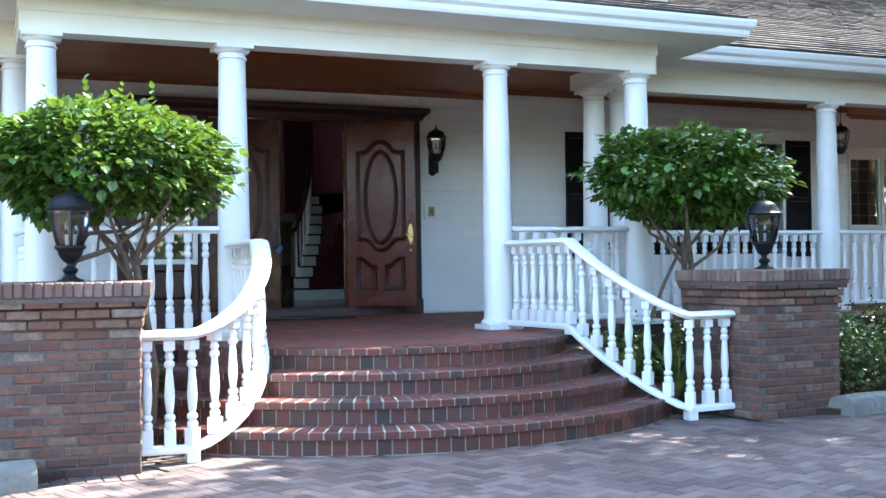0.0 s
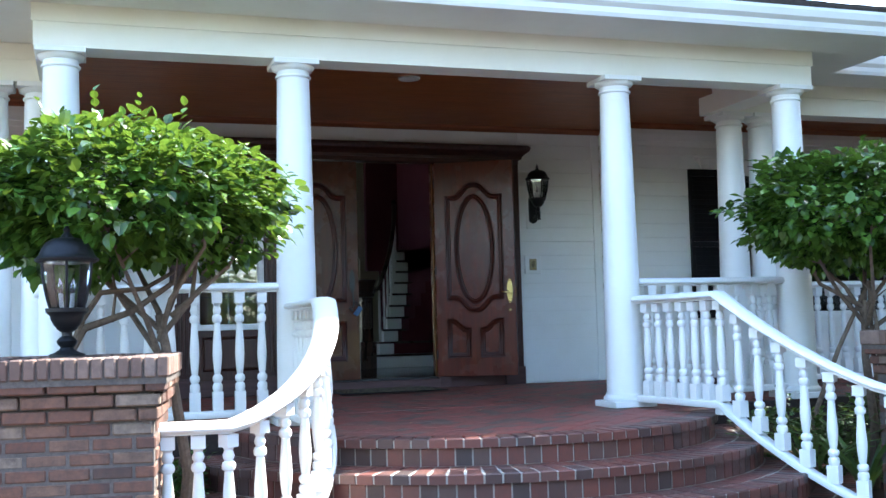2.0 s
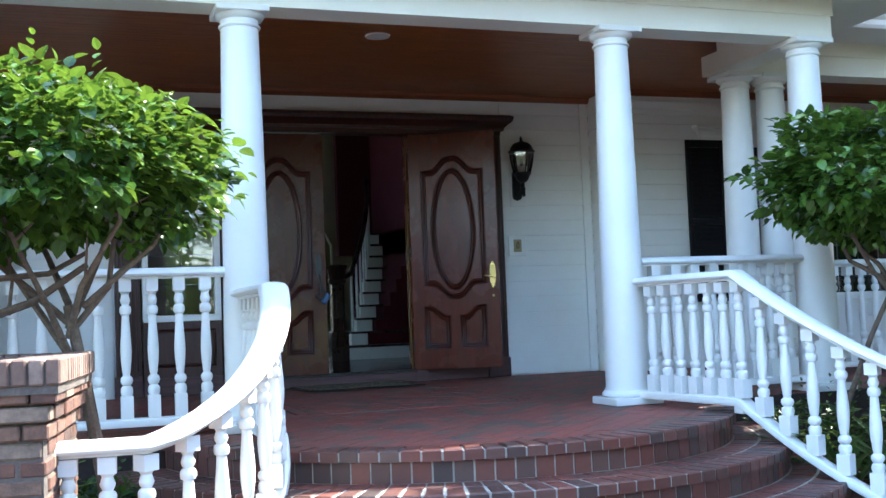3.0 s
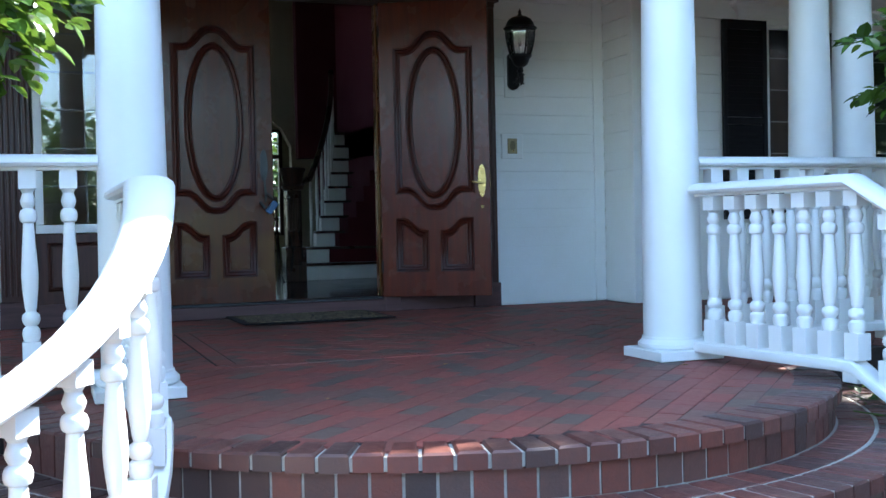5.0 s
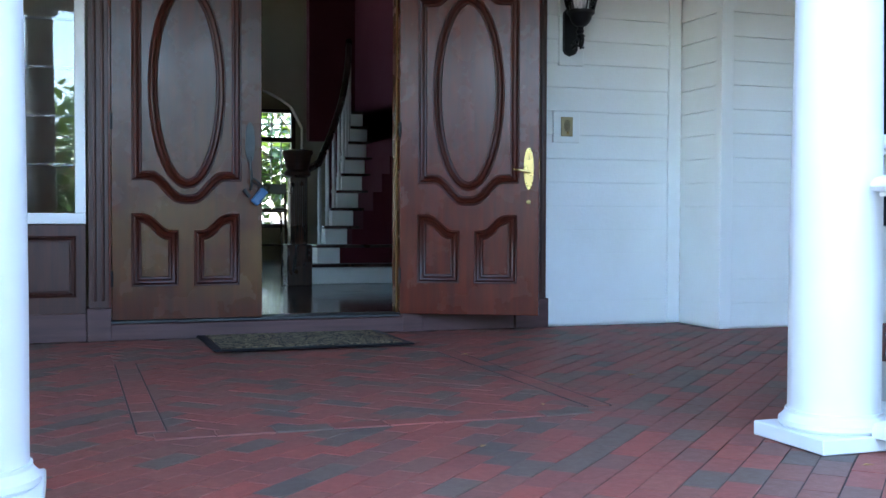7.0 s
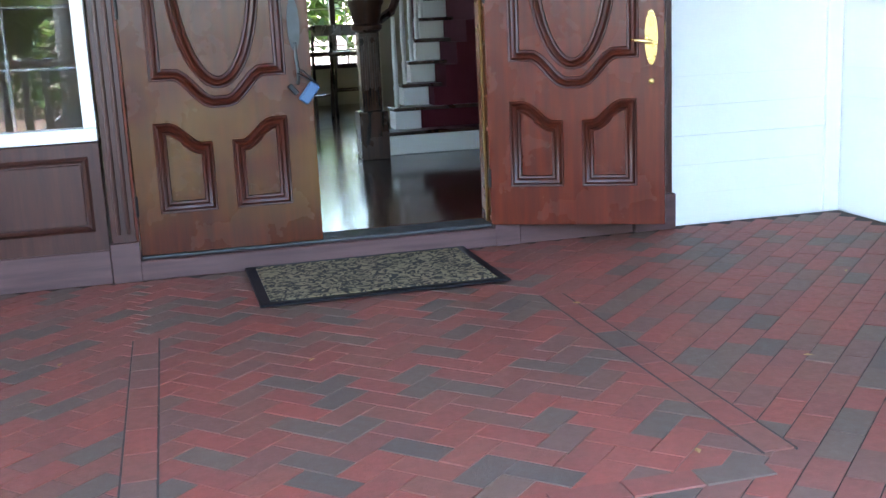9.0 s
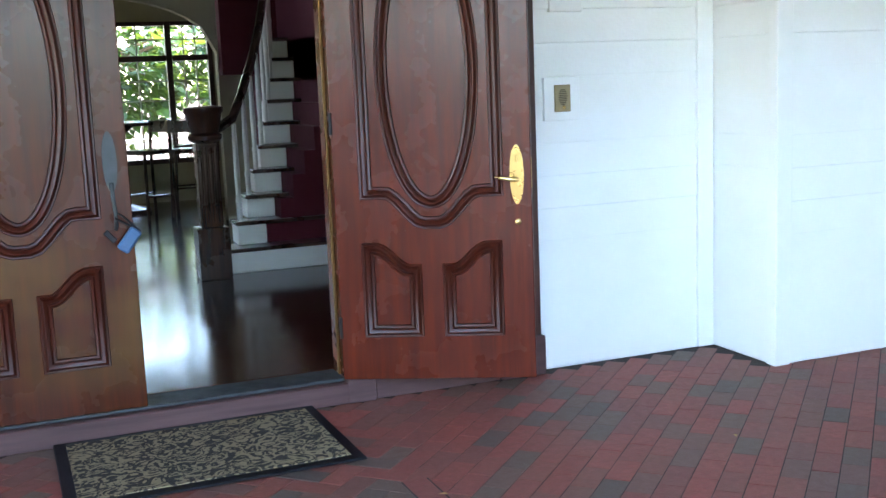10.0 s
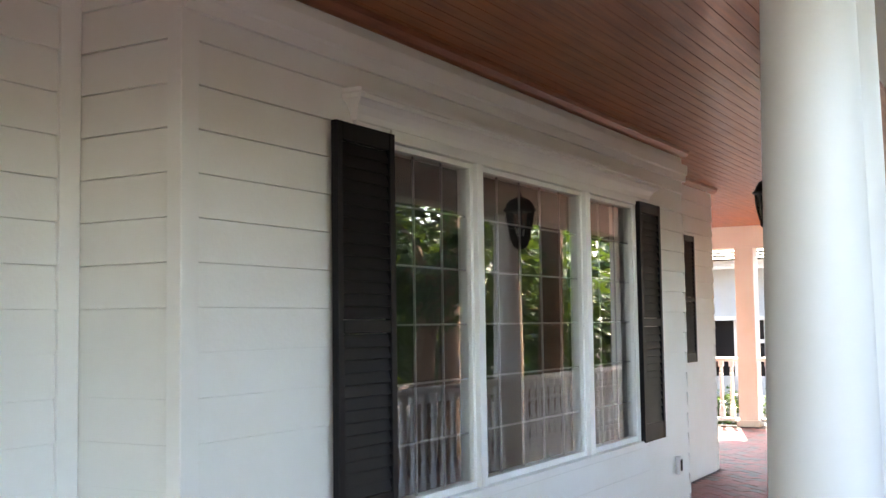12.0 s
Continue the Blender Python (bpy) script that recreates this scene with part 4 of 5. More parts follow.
for x0, x1 in ((-1.04, -0.925), (0.925, 1.04), (-2.05, -1.82), (1.73, 1.95)):
    pilaster(x0, x1)
for x0, x1 in ((-1.80, -1.055), (1.055, 1.71)):
    part("apron", Geo().block(x0, -0.045, 0.0, x1, 0.12, 0.70, 0.003), M_SURROUND, ent)
    part("apron_panel", Geo().block(x0 + 0.11, -0.056, 0.30, x1 - 0.09, -0.043, 0.60, 0.005), M_SURROUND, ent)
    fr = [(x0 + 0.09, -0.045, 0.28), (x1 - 0.07, -0.045, 0.28), (x1 - 0.07, -0.045, 0.62), (x0 + 0.09, -0.045, 0.62)]
    part("panel_moulding", Geo().sweep(fr, [(-0.014, 0), (0, 0.016), (0.014, 0)], closed=True, up=Vector((0, -1, 0))), M_SURROUND, ent)
    part("base_board", Geo().block(x0, -0.062, 0.0, x1, 0.0, 0.17, 0.004), M_SILL, ent)
    for a, b, c, d in ((x0, 0.705, x1, 0.77), (x0, 2.50, x1, 2.569), (x0, 0.77, x0 + 0.06, 2.50), (x1 - 0.06, 0.77, x1, 2.50)):
        part("sidelight_frame", Geo().block(a, -0.05, b, c, 0.07, d - 0.001, 0.004), M_WHITE, ent)
    part("pane", Geo().box(x0 + 0.058, 0.0, 0.768, x1 - 0.058, 0.006, 2.50), M_GLASS, ent)
    for k in range(1, 6):
        z = 0.77 + 1.73 * k / 6
        part("muntin", Geo().block(x0 + 0.058, 0.012, z - 0.008, x1 - 0.058, 0.024, z + 0.008, 0.002), M_MUNTIN, ent)
    xm = (x0 + x1) / 2
    part("muntin", Geo().block(xm - 0.008, 0.0115, 0.77, xm + 0.008, 0.0235, 2.499, 0.002), M_MUNTIN, ent)
part("door_sill", Geo().block(-0.925, -0.075, 0.0, 0.925, 0.14, 0.10, 0.006), M_SILL, ent)
part("threshold", Geo().block(-0.912, -0.03, 0.1005, 0.912, 0.16, 0.118, 0.005), M_STEEL, ent)
for x in (-0.925, 0.912):
    part("jamb", Geo().block(x, -0.05, 0.12, x + 0.013, 0.16, TOPZ - FZ - 0.002, 0.002), M_DOOR, ent)
part("jamb_weatherstrip", Geo().block(0.90, 0.03, 0.12, 0.911, 0.05, TOPZ - FZ - 0.004, 0.002), M_JAMBSTRIP, ent)

DW, DH, DT, DMID = 0.905, 2.43, 0.045, 0.4475
UPY = Vector((0, -1, 0))
MOULD = [(-0.030, 0), (-0.026, 0.010), (-0.017, 0.013), (-0.010, 0.006), (-0.004, 0.014), (0.007, 0.019), (0.016, 0.013), (0.020, 0.004), (0.026, 0.006), (0.030, 0)]


def smoothstep(t):
    return t * t * (3 - 2 * t)


def upper_frame(inset=0.0):
    x0, x1, za, zb = 0.147 + inset, 0.748 - inset, 0.878 + inset, 2.02 - inset
    m, dip = DMID, 0.142
    pts = []
    n = 18
    for i in range(n + 1):
        t = i / n
        x = x0 + (x1 - x0) * t
        u = abs(x - m) / (x1 - m)
        d = dip * smoothstep(min(1, max(0, (0.72 - u) / 0.60)))
        pts.append((x, 0, za - d))
    for i in range(n + 1):
        t = i / n
        x = x1 - (x1 - x0) * t
        u = abs(x - m) / (x1 - m)
        d = dip * smoothstep(min(1, max(0, (0.72 - u) / 0.60)))
        pts.append((x, 0, zb + d))
    return pts


def lower_panel(mirror, inset=0.0):
    x0, x1, z0, z1, z2 = 0.143 + inset, 0.362 - inset, 0.232 + inset, 0.617 - inset, 0.515 - inset
    pts = [(x0, 0, z0), (x1, 0, z0)]
    n = 10
    for i in range(n + 1):
        t = i / n
        pts.append((x1 - (x1 - x0) * t, 0, z2 + (z1 - z2) * smoothstep(min(1, max(0, (t - 0.12) / 0.7)))))
    if mirror:
        pts = [(2 * DMID - x - 0.016, y, z) for x, y, z in reversed(pts)]
    return pts


def door_leaf(name, label, at, M_DOOR=M_DOOR):
    """Hinge edge at x 0, the face with the mouldings towards -y."""
    d = thing(name, label, "door", at)
    part("slab", Geo().block(0, 0, 0, DW, DT, DH, 0.003), M_DOOR, d)

    def both(nm, pts):
        p = [(x, y - 0.0005, z) for x, y, z in pts]
        part(nm, Geo().sweep(p, MOULD, closed=True, up=UPY), M_DOOR_MOULD, d, smooth=True)
        q = [(x, y + DT + 0.0005, z) for x, y, z in pts]
        part(nm, Geo().sweep(q, MOULD, closed=True, up=-UPY), M_DOOR_MOULD, d, smooth=True)
    both("upper_moulding", upper_frame())
    both("lower_moulding", lower_panel(False))
    both("lower_moulding", lower_panel(True))
    oval = [(DMID + 0.205 * math.cos(a), 0, 1.43 + 0.600 * math.sin(a)) for a in [2 * math.pi * i / 56 for i in range(56)]]
    both("oval_moulding", oval)
    for nm, pts in (("lower_panel", lower_panel(False, 0.045)), ("lower_panel", lower_panel(True, 0.045))):
        part(nm, Geo().prism([(x, z) for x, y, z in pts], -0.010, 0.001), M_DOOR, d)
    ov = [(DMID + 0.165 * math.cos(a), 1.43 + 0.560 * math.sin(a)) for a in [2 * math.pi * i / 48 for i in range(48)]]
    part("oval_panel", Geo().prism(ov, -0.006, 0.001), M_DOOR, d)
    for z in (0.25, 1.2, 2.2):
        part("hinge", Geo().lathe([(0.008, z - 0.05), (0.008, z + 0.05)], 8, Matrix.Translation((0.0, -0.006, 0))), M_IRON, d)
    return d


left = door_leaf("door", "closed varnished red-brown wooden door with oval panel, worn finish", Matrix.Translation((-0.908, -0.045, FZ + 0.122)), M_DOOR_WORN)
right = door_leaf("door", "open varnished red-brown wooden door with oval panel, beside the siding", Matrix.Translation((0.895, -0.075, FZ + 0.122)) @ Matrix.Rotation(radians(-27.5), 4, "Z"))


def oval_plate(g_rx, g_rz, x, z, y, t=0.012, n=24):
    return Geo().prism([(x + g_rx * math.cos(2 * math.pi * i / n), z + g_rz * math.sin(2 * math.pi * i / n)) for i in range(n)], y - t, y)


hx = DW - 0.065
part("handle_plate", oval_plate(0.032, 0.135, hx, 0.945, 0), M_BRASS, right, "polished brass oval handle plate")
part("handle_rim", oval_plate(0.024, 0.118, hx, 0.945, -0.012, 0.005), M_BRASS, right, "polished brass raised rim")
part("lever", Geo().tube([(hx, -0.012, 0.925), (hx, -0.045, 0.925), (hx - 0.03, -0.055, 0.928), (hx - 0.075, -0.053, 0.935), (hx - 0.10, -0.05, 0.94)], [0.011, 0.010, 0.009, 0.007, 0.005], 8), M_BRASS, right, "brass lever handle", smooth=True)
part("thumb_turn", Geo().block(hx - 0.006, -0.035, 1.0, hx + 0.006, -0.016, 1.035, 0.003), M_BRASS, right, "brass thumb turn")
part("deadbolt", Geo().lathe([(0.014, 0), (0.014, 0.008), (0.007, 0.012)], 14, Matrix.Translation((hx, 0, 0.73)) @ Matrix.Rotation(radians(90), 4, "X")), M_BRASS, right, "small brass bolt knob", smooth=True)
part("edge_strike", Geo().block(DW - 0.001, 0.012, 0.88, DW + 0.002, 0.032, 1.02, 0.0008), M_BRASS, right, "brass latch plate")
lx = DW - 0.075
part("pull_plate", oval_plate(0.030, 0.13, lx, 1.09, 0), M_STEEL, left, "tarnished grey oval handle plate")
part("pull_neck", Geo().tube([(lx, -0.012, 1.00), (lx, -0.03, 0.93), (lx + 0.004, -0.045, 0.87), (lx + 0.004, -0.03, 0.82), (lx + 0.002, -0.01, 0.80)], 0.009, 8), M_STEEL, left, "tarnished grey pull handle", smooth=True)
lock = thing("key_lock_box", "blue key lock box hanging from the worn door handle", "lock box", (-0.908 + lx, -0.045, FZ + 0.122 + 0.80))
tilt = Matrix.Translation((0.05, -0.055, -0.045)) @ Matrix.Rotation(radians(38), 4, "Y")
part("body", Geo().block(-0.027, -0.02, -0.055, 0.027, 0.02, 0.055, 0.007, tilt), M_BLUE, lock)
part("cover", Geo().block(-0.019, -0.024, -0.03, 0.019, -0.019, 0.035, 0.002, tilt), M_BLUE, lock)
part("shackle", Geo().tube([tilt @ Vector((-0.018, 0, 0.055)), (0.0, -0.05, 0.05), (0.005, -0.03, 0.075), (0.03, -0.05, 0.06), tilt @ Vector((0.018, 0, 0.055))], 0.005, 6), M_IRON, lock, smooth=True)
part("tag", Geo().block(-0.035, -0.03, -0.03, -0.01, -0.015, 0.03, 0.004, Matrix.Translation((-0.01, -0.03, -0.01)) @ Matrix.Rotation(radians(-40), 4, "Y")), M_IRON, lock)

dm = thing("doormat", "brown patterned doormat with black edge on the brick porch", "doormat", Matrix.Translation((0.165, -0.475, FZ + 0.012)) @ Matrix.Rotation(radians(0.6), 4, "Z"))
part("border", Geo().soft(-0.575, -0.40, 0, 0.575, 0.40, 0.009, 0.004), M_BLACK, dm)
part("mat_top", Geo().soft(-0.525, -0.35, 0.0095, 0.525, 0.35, 0.014, 0.002), M_MAT, dm)

ic = thing("intercom", "small tarnished brass intercom on the white siding", "intercom", (2.12, 0.0, 2.065))
part("mount_block", Geo().block(-0.10, -0.014, -0.11, 0.10, 0.012, 0.105, 0.002), M_SIDING, ic)
part("plate", Geo().block(-0.045, -0.022, -0.067, 0.045, -0.013, 0.067, 0.003), metal("tarnished_brass", (0.42, 0.34, 0.20), 0.38), ic)
for k in range(9):
    z = 0.042 - 0.009 * k
    w = 0.024 * math.sqrt(max(0.1, 1 - ((k - 4) / 4.8) ** 2))
    part("speaker_slot", Geo().box(-w, -0.0235, z - 0.0018, w, -0.0215, z + 0.0018), M_BLACK, ic)
part("button", Geo().lathe([(0.009, 0), (0.009, 0.004), (0.005, 0.006)], 12, Matrix.Translation((0.005, -0.022, -0.045)) @ Matrix.Rotation(radians(90), 4, "X")), M_BRASS, ic)
mb = thing("lantern_mount_block", "flat white siding block behind the wall lantern", "mounting block", (2.135, 0.0, 2.70), kind="structure")
part("block", Geo().block(-0.075, -0.013, -0.21, 0.11, 0.012, 0.24, 0.002), M_SIDING, mb)
ot = thing("outlet", "white weatherproof electrical outlet on the siding", "outlet", (8.64, WING, 1.12))
part("cover", Geo().block(-0.045, -0.03, -0.07, 0.045, 0.0, 0.07, 0.004), M_WHITE, ot)
part("socket", Geo().block(-0.02, -0.036, -0.045, 0.02, -0.029, 0.045, 0.003), M_BLACK, ot)

rnd = random.Random(8)
for x, y in ((0.62, -2.95), (1.35, -2.3), (-0.3, -1.7), (2.2, -1.3), (0.1, -3.6), (-0.7, -4.4), (1.1, -4.2), (-1.2, -1.4), (2.6, -2.0), (0.9, -1.35)):
    lf = thing("fallen_leaf", "small dry curled leaf lying on the brick porch", "leaf", Matrix.Translation((x, y, FZ + 0.006)) @ Matrix.Rotation(rnd.uniform(0, 6), 4, "Z"), group="fallen leaves")
    part("blade", Geo().add([(0, 0, 0), (0.015, 0.009, 0.004), (0.04, 0, 0.001), (0.015, -0.009, 0.005), (0.015, 0, -0.001)], [(0, 4, 1), (1, 4, 2), (0, 3, 4), (3, 2, 4)]), M_DRYLEAF, lf)

# ---- entrance hall ----
structure("floor_hall", Geo().box(-4.0, 0.16, HZ - 0.1, 6.0, 12.0, HZ), M_HALLFLOOR)
# The west wall's opening (y 1 to 6) is added, unseen, to brighten the hall.
g = Geo().box(-4.2, 0.22, HZ, -4.0, 1.0, 5.6).box(-4.2, 1.0, HZ, -4.0, 6.0, 1.2).box(-4.2, 1.0, 4.6, -4.0, 6.0, 5.6).box(-4.2, 6.0, HZ, -4.0, 12, 5.6).box(6.0, 0.22, HZ, 6.2, 12, 5.6)
wall_pieces(g, -4.0, 6.0, HZ, 5.6, 9.0, 9.2, [(0.35, 2.02, 1.28, 3.02), (-3.4, -1.2, 1.2, 3.3)])
structure("wall_hall", g, M_HALLWALL)
structure("wall_over_entrance", Geo().box(-4.0, 0.23, 4.2, 6.0, 0.4, 5.6).box(-4.0, 0.23, HZ, -3.2, 0.4, 4.2).box(3.1, 0.23, HZ, 6.0, 0.4, 4.2), M_HALLWALL)
structure("ceiling_hall", Geo().box(-4.2, 0.2, 5.6, 6.2, 12.2, 5.7), M_HALLWALL)
# arched opening to the room beyond
g = Geo()
ax0, ax1, asp, atop = -0.9, 1.62, 2.55, 3.12
n = 18
prev = None
for i in range(n + 1):
    t = i / n
    x = ax0 + (ax1 - ax0) * t
    z = asp + (atop - asp) * math.sqrt(max(0, 1 - (2 * t - 1) ** 2))
    if prev:
        g.prism([(prev[0], prev[1]), (x, z), (x, 5.6), (prev[0], 5.6)], 6.5, 6.65)
    prev = (x, z)
g.box(-4.0, 6.5, HZ, ax0, 6.65, 5.6).box(ax1, 6.5, HZ, 6.0, 6.65, 5.6)
structure("wall_arch", g, M_HALLWALL)
structure("wall_stair", Geo().box(1.95, 2.6, HZ, 2.1, 6.5, 5.6).box(2.1, 2.6, HZ, 3.3, 2.75, 5.6).box(1.42, 5.2, 2.3, 1.95, 5.35, 5.6), M_MAROON)
bw = thing("hall_window", "tall window with brown wood frame and small panes, bright garden behind", "window", (0, 9.0, 0), kind="structure")
for a, b, c, d in ((0.35, 1.28, 0.41, 3.02), (1.96, 1.28, 2.02, 3.02), (1.45, 1.28, 1.52, 3.02), (0.41, 1.28, 1.449, 1.34), (1.521, 1.28, 1.959, 1.34), (0.41, 2.54, 1.449, 2.61), (1.521, 2.54, 1.959, 2.61), (0.41, 2.97, 1.449, 3.02), (1.521, 2.97, 1.959, 3.02)):
    part("frame_bar", Geo().block(a, -0.03, b, c, 0.08, d, 0.004), M_SURROUND, bw)
for a, b in ((0.41, 1.45), (1.52, 1.96)):
    for k in range(1, 3):
        xx = a + (b - a) * k / 3
        part("muntin", Geo().box(xx - 0.008, 0.0, 1.34, xx + 0.008, 0.02, 2.97), M_WHITE, bw)
    for z in (1.58, 1.82, 2.06, 2.30, 2.80):
        part("muntin", Geo().box(a, 0.001, z - 0.008, b, 0.019, z + 0.008), M_WHITE, bw)

stair = thing("staircase", "white staircase with dark treads and curved dark handrail", "staircase", (0, 0, 0))
part("bottom_step", Geo().block(0.99, 3.16, HZ, 2.0, 3.46, HZ + 0.16, 0.006), M_WHITE, stair)
part("bottom_tread", Geo().block(0.97, 3.13, HZ + 0.161, 2.0, 3.5, HZ + 0.19, 0.006), M_DARKWOOD, stair)
srail = []
for k in range(9):
    z = HZ + 0.19 + 0.18 * k
    y = 3.42 + 0.19 * k
    x = 1.12 + 0.125 * k - 0.005 * k * k
    part("riser_end", Geo().block(x - 0.02, y - 0.09, z, x + 0.20, y + 0.14, z + 0.15, 0.004), M_WHITE, stair)
    part("stringer", Geo().box(x + 0.02, y - 0.06, HZ + 0.19, x + 0.19, y + 0.12, z), M_MAROON if k > 1 else M_WHITE, stair)
    part("tread", Geo().block(x - 0.035, y - 0.12, z + 0.151, x + 0.9 if x + 0.9 < 1.95 else 1.95, y + 0.15, z + 0.179, 0.005), M_DARKWOOD, stair)
    part("side_wall", Geo().box(x + 0.205, 3.345, z - (0.03 if k else 0.0), 1.95, y + 0.16, z + 0.15), M_MAROON, stair)
    for dx, dy in ((0.0, -0.07), (0.03, 0.03)):
        part("baluster", Geo().lathe([(0.016, z + 0.18), (0.016, z + 0.32), (0.022, z + 0.34), (0.013, z + 0.37), (0.018, z + 0.55), (0.012, z + 0.92)], 8, Matrix.Translation((x + dx, y + dy, 0))), M_WHITE, stair, smooth=True)
    srail.append((x + 0.01, y, z + 0.94))
srail = [(0.93, 3.20, HZ + 1.06), (1.0, 3.32, HZ + 1.06)] + srail
part("handrail", Geo().sweep(srail, [(-0.03, 0), (-0.035, 0.03), (-0.02, 0.055), (0.02, 0.055), (0.035, 0.03), (0.03, 0)]), M_DARKWOOD, stair, smooth=True)
nw = thing("newel_post", "large dark fluted wooden newel post with square base", "newel post", (0.86, 3.10, HZ))
part("base", Geo().block(-0.115, -0.115, 0, 0.115, 0.115, 0.38, 0.006), M_DARKWOOD, nw)
part("shaft", Geo().block(-0.08, -0.08, 0.38, 0.08, 0.08, 1.0, 0.008), M_DARKWOOD, nw)
for k in range(4):
    part("flute", Geo().lathe([(0.009, 0.42), (0.012, 0.44), (0.012, 0.95), (0.009, 0.97)], 8, Matrix.Translation((-0.057 + 0.038 * k, -0.081, 0))), M_DARKWOOD, nw, smooth=True)
part("cap", Geo().lathe([(0.09, 1.0), (0.12, 1.02), (0.125, 1.05), (0.10, 1.07), (0.115, 1.12), (0.13, 1.20), (0.145, 1.22), (0.145, 1.25), (0.08, 1.26)], 20), M_DARKWOOD, nw, smooth=True)


def bar_stool(x, y, rot):
    s = thing("bar_stool", "dark wooden bar stool with low back on polished wood floor", "bar stool", Matrix.Translation((x, y, HZ)) @ Matrix.Rotation(radians(rot), 4, "Z"), group="bar stools")
    for sx in (-1, 1):
        for sy in (-1, 1):
            top = 1.05 if sy > 0 else 0.72
            part("leg", Geo().tube([(sx * 0.20, sy * 0.20, 0), (sx * 0.17, sy * 0.17, 0.72), (sx * 0.17, sy * 0.19, top)], 0.018, 6), M_DARKWOOD, s)
        part("stretcher", Geo().tube([(sx * 0.19, -0.19, 0.25), (sx * 0.19, 0.19, 0.25)], 0.012, 6), M_DARKWOOD, s)
    part("seat", Geo().block(-0.20, -0.20, 0.70, 0.20, 0.20, 0.75, 0.015), M_DARKWOOD, s)
    part("backrest", Geo().block(-0.19, 0.17, 0.93, 0.19, 0.205, 1.06, 0.01), M_DARKWOOD, s)


for a in ((1.5, 8.1, 90), (0.95, 7.4, -60), (1.35, 7.2, 170)):
    bar_stool(*a)
tb = thing("high_table", "dark wooden high table beside the bar stools", "table", (0.75, 8.1, HZ))
part("tabletop", Geo().block(-0.5, -0.5, 1.0, 0.5, 0.5, 1.04, 0.01), M_DARKWOOD, tb)
part("pedestal", Geo().lathe([(0.28, 0), (0.28, 0.04), (0.06, 0.10), (0.05, 0.9), (0.15, 0.999)], 16), M_DARKWOOD, tb, smooth=True)

# ---- beds, kerbs ----


def kerb(label, path):
    k = thing("kerb", label, "kerb", kind="structure")
    part("kerb_stone", Geo().sweep(path, [(-0.13, -0.05), (-0.13, 0.09), (-0.10, 0.145), (-0.04, 0.168), (0.04, 0.168), (0.10, 0.145), (0.13, 0.09), (0.13, -0.05)]), M_CONCRETE, k, smooth=True)


def curve_pts(pts, n=8):
    out = []
    P = [Vector((*p, 0)) for p in pts]
    P = [P[0] * 2 - P[1]] + P + [P[-1] * 2 - P[-2]]
    for i in range(1, len(P) - 2):
        for k in range(n):
            t = k / n
            a, b, c, d = P[i - 1:i + 3]
            out.append(0.5 * ((2 * b) + (c - a) * t + (2 * a - 5 * b + 4 * c - d) * t * t + (3 * b - a - 3 * c + d) * t ** 3))
    out.append(P[-2])
    return out


east = curve_pts([(3.22, -6.50), (3.70, -6.42), (4.6, -6.55), (7.0, -7.0), (12.0, -7.3), (22.0, -7.4)])
west = curve_pts([(-3.22, -6.56), (-3.6, -6.62), (-4.3, -6.75), (-6.5, -7.0), (-12.0, -7.2), (-20.0, -7.2)])
kerb("rounded grey concrete kerb around the planted bed by the driveway", east)
kerb("rounded grey concrete kerb around the planted bed by the driveway", west)


def bed(name, pts, z=0.06):
    g = Geo()
    n = len(pts)
    vs = [(p[0], p[1], z) for p in pts] + [(p[0], p[1], -0.04) for p in pts]
    g.add(vs, [tuple(range(n))] + [(i, (i + 1) % n, (i + 1) % n + n, i + n) for i in range(n)])
    structure(name, g, M_SOIL)


bed("bed_east", [(p.x, p.y) for p in east] + [(22, -4.02), (2.0, -4.02), (2.0, -5.6), (2.5, -6.0)])
bed("bed_west", [(p.x, p.y) for p in west] + [(-20, -4.02), (-2.1, -4.02), (-2.1, -5.6), (-2.6, -6.0)])

# ---- planting ----


def leaf_round(g, c, d, up, size, w=0.72, fold=0.25):
    """A broad oval leaf with a pointed tip, folded along its midrib and drooping."""
    d = d.normalized()
    s = d.cross(up)
    if s.length < 1e-3:
        s = Vector((1, 0, 0))
    s.normalize()
    nrm = s.cross(d)
    vs = []
    for t, k in ((0.0, 0.0), (0.16, 0.72), (0.42, 1.0), (0.72, 0.72), (1.0, 0.0)):
        mid = c + d * (size * t) - nrm * (size * 0.16 * t * t)
        hw = size * w * 0.5 * k
        vs += [mid] if k == 0 else [mid, mid + s * hw + nrm * hw * fold, mid - s * hw + nrm * hw * fold]
    g.add(vs, [(0, 1, 2), (0, 3, 1), (1, 4, 5, 2), (1, 3, 6, 4), (4, 7, 8, 5), (4, 6, 9, 7), (7, 10, 8), (7, 9, 10)])


def leaf_quads(g, c, d, up, size, w=0.72, fold=0.25):
    d = d.normalized()
    s = d.cross(up)
    if s.length < 1e-3:
        s = Vector((1, 0, 0))
    s.normalize()
    nrm = s.cross(d)
    hw = size * w / 2
    mid, tip = c + d * size * 0.5 - nrm * size * 0.04, c + d * size - nrm * size * 0.14
    l1, r1 = c + d * size * 0.42 + s * hw + nrm * hw * fold, c + d * size * 0.42 - s * hw + nrm * hw * fold
    g.add([c, l1, tip, r1, mid], [(0, 4, 1), (1, 4, 2), (0, 3, 4), (3, 2, 4)])


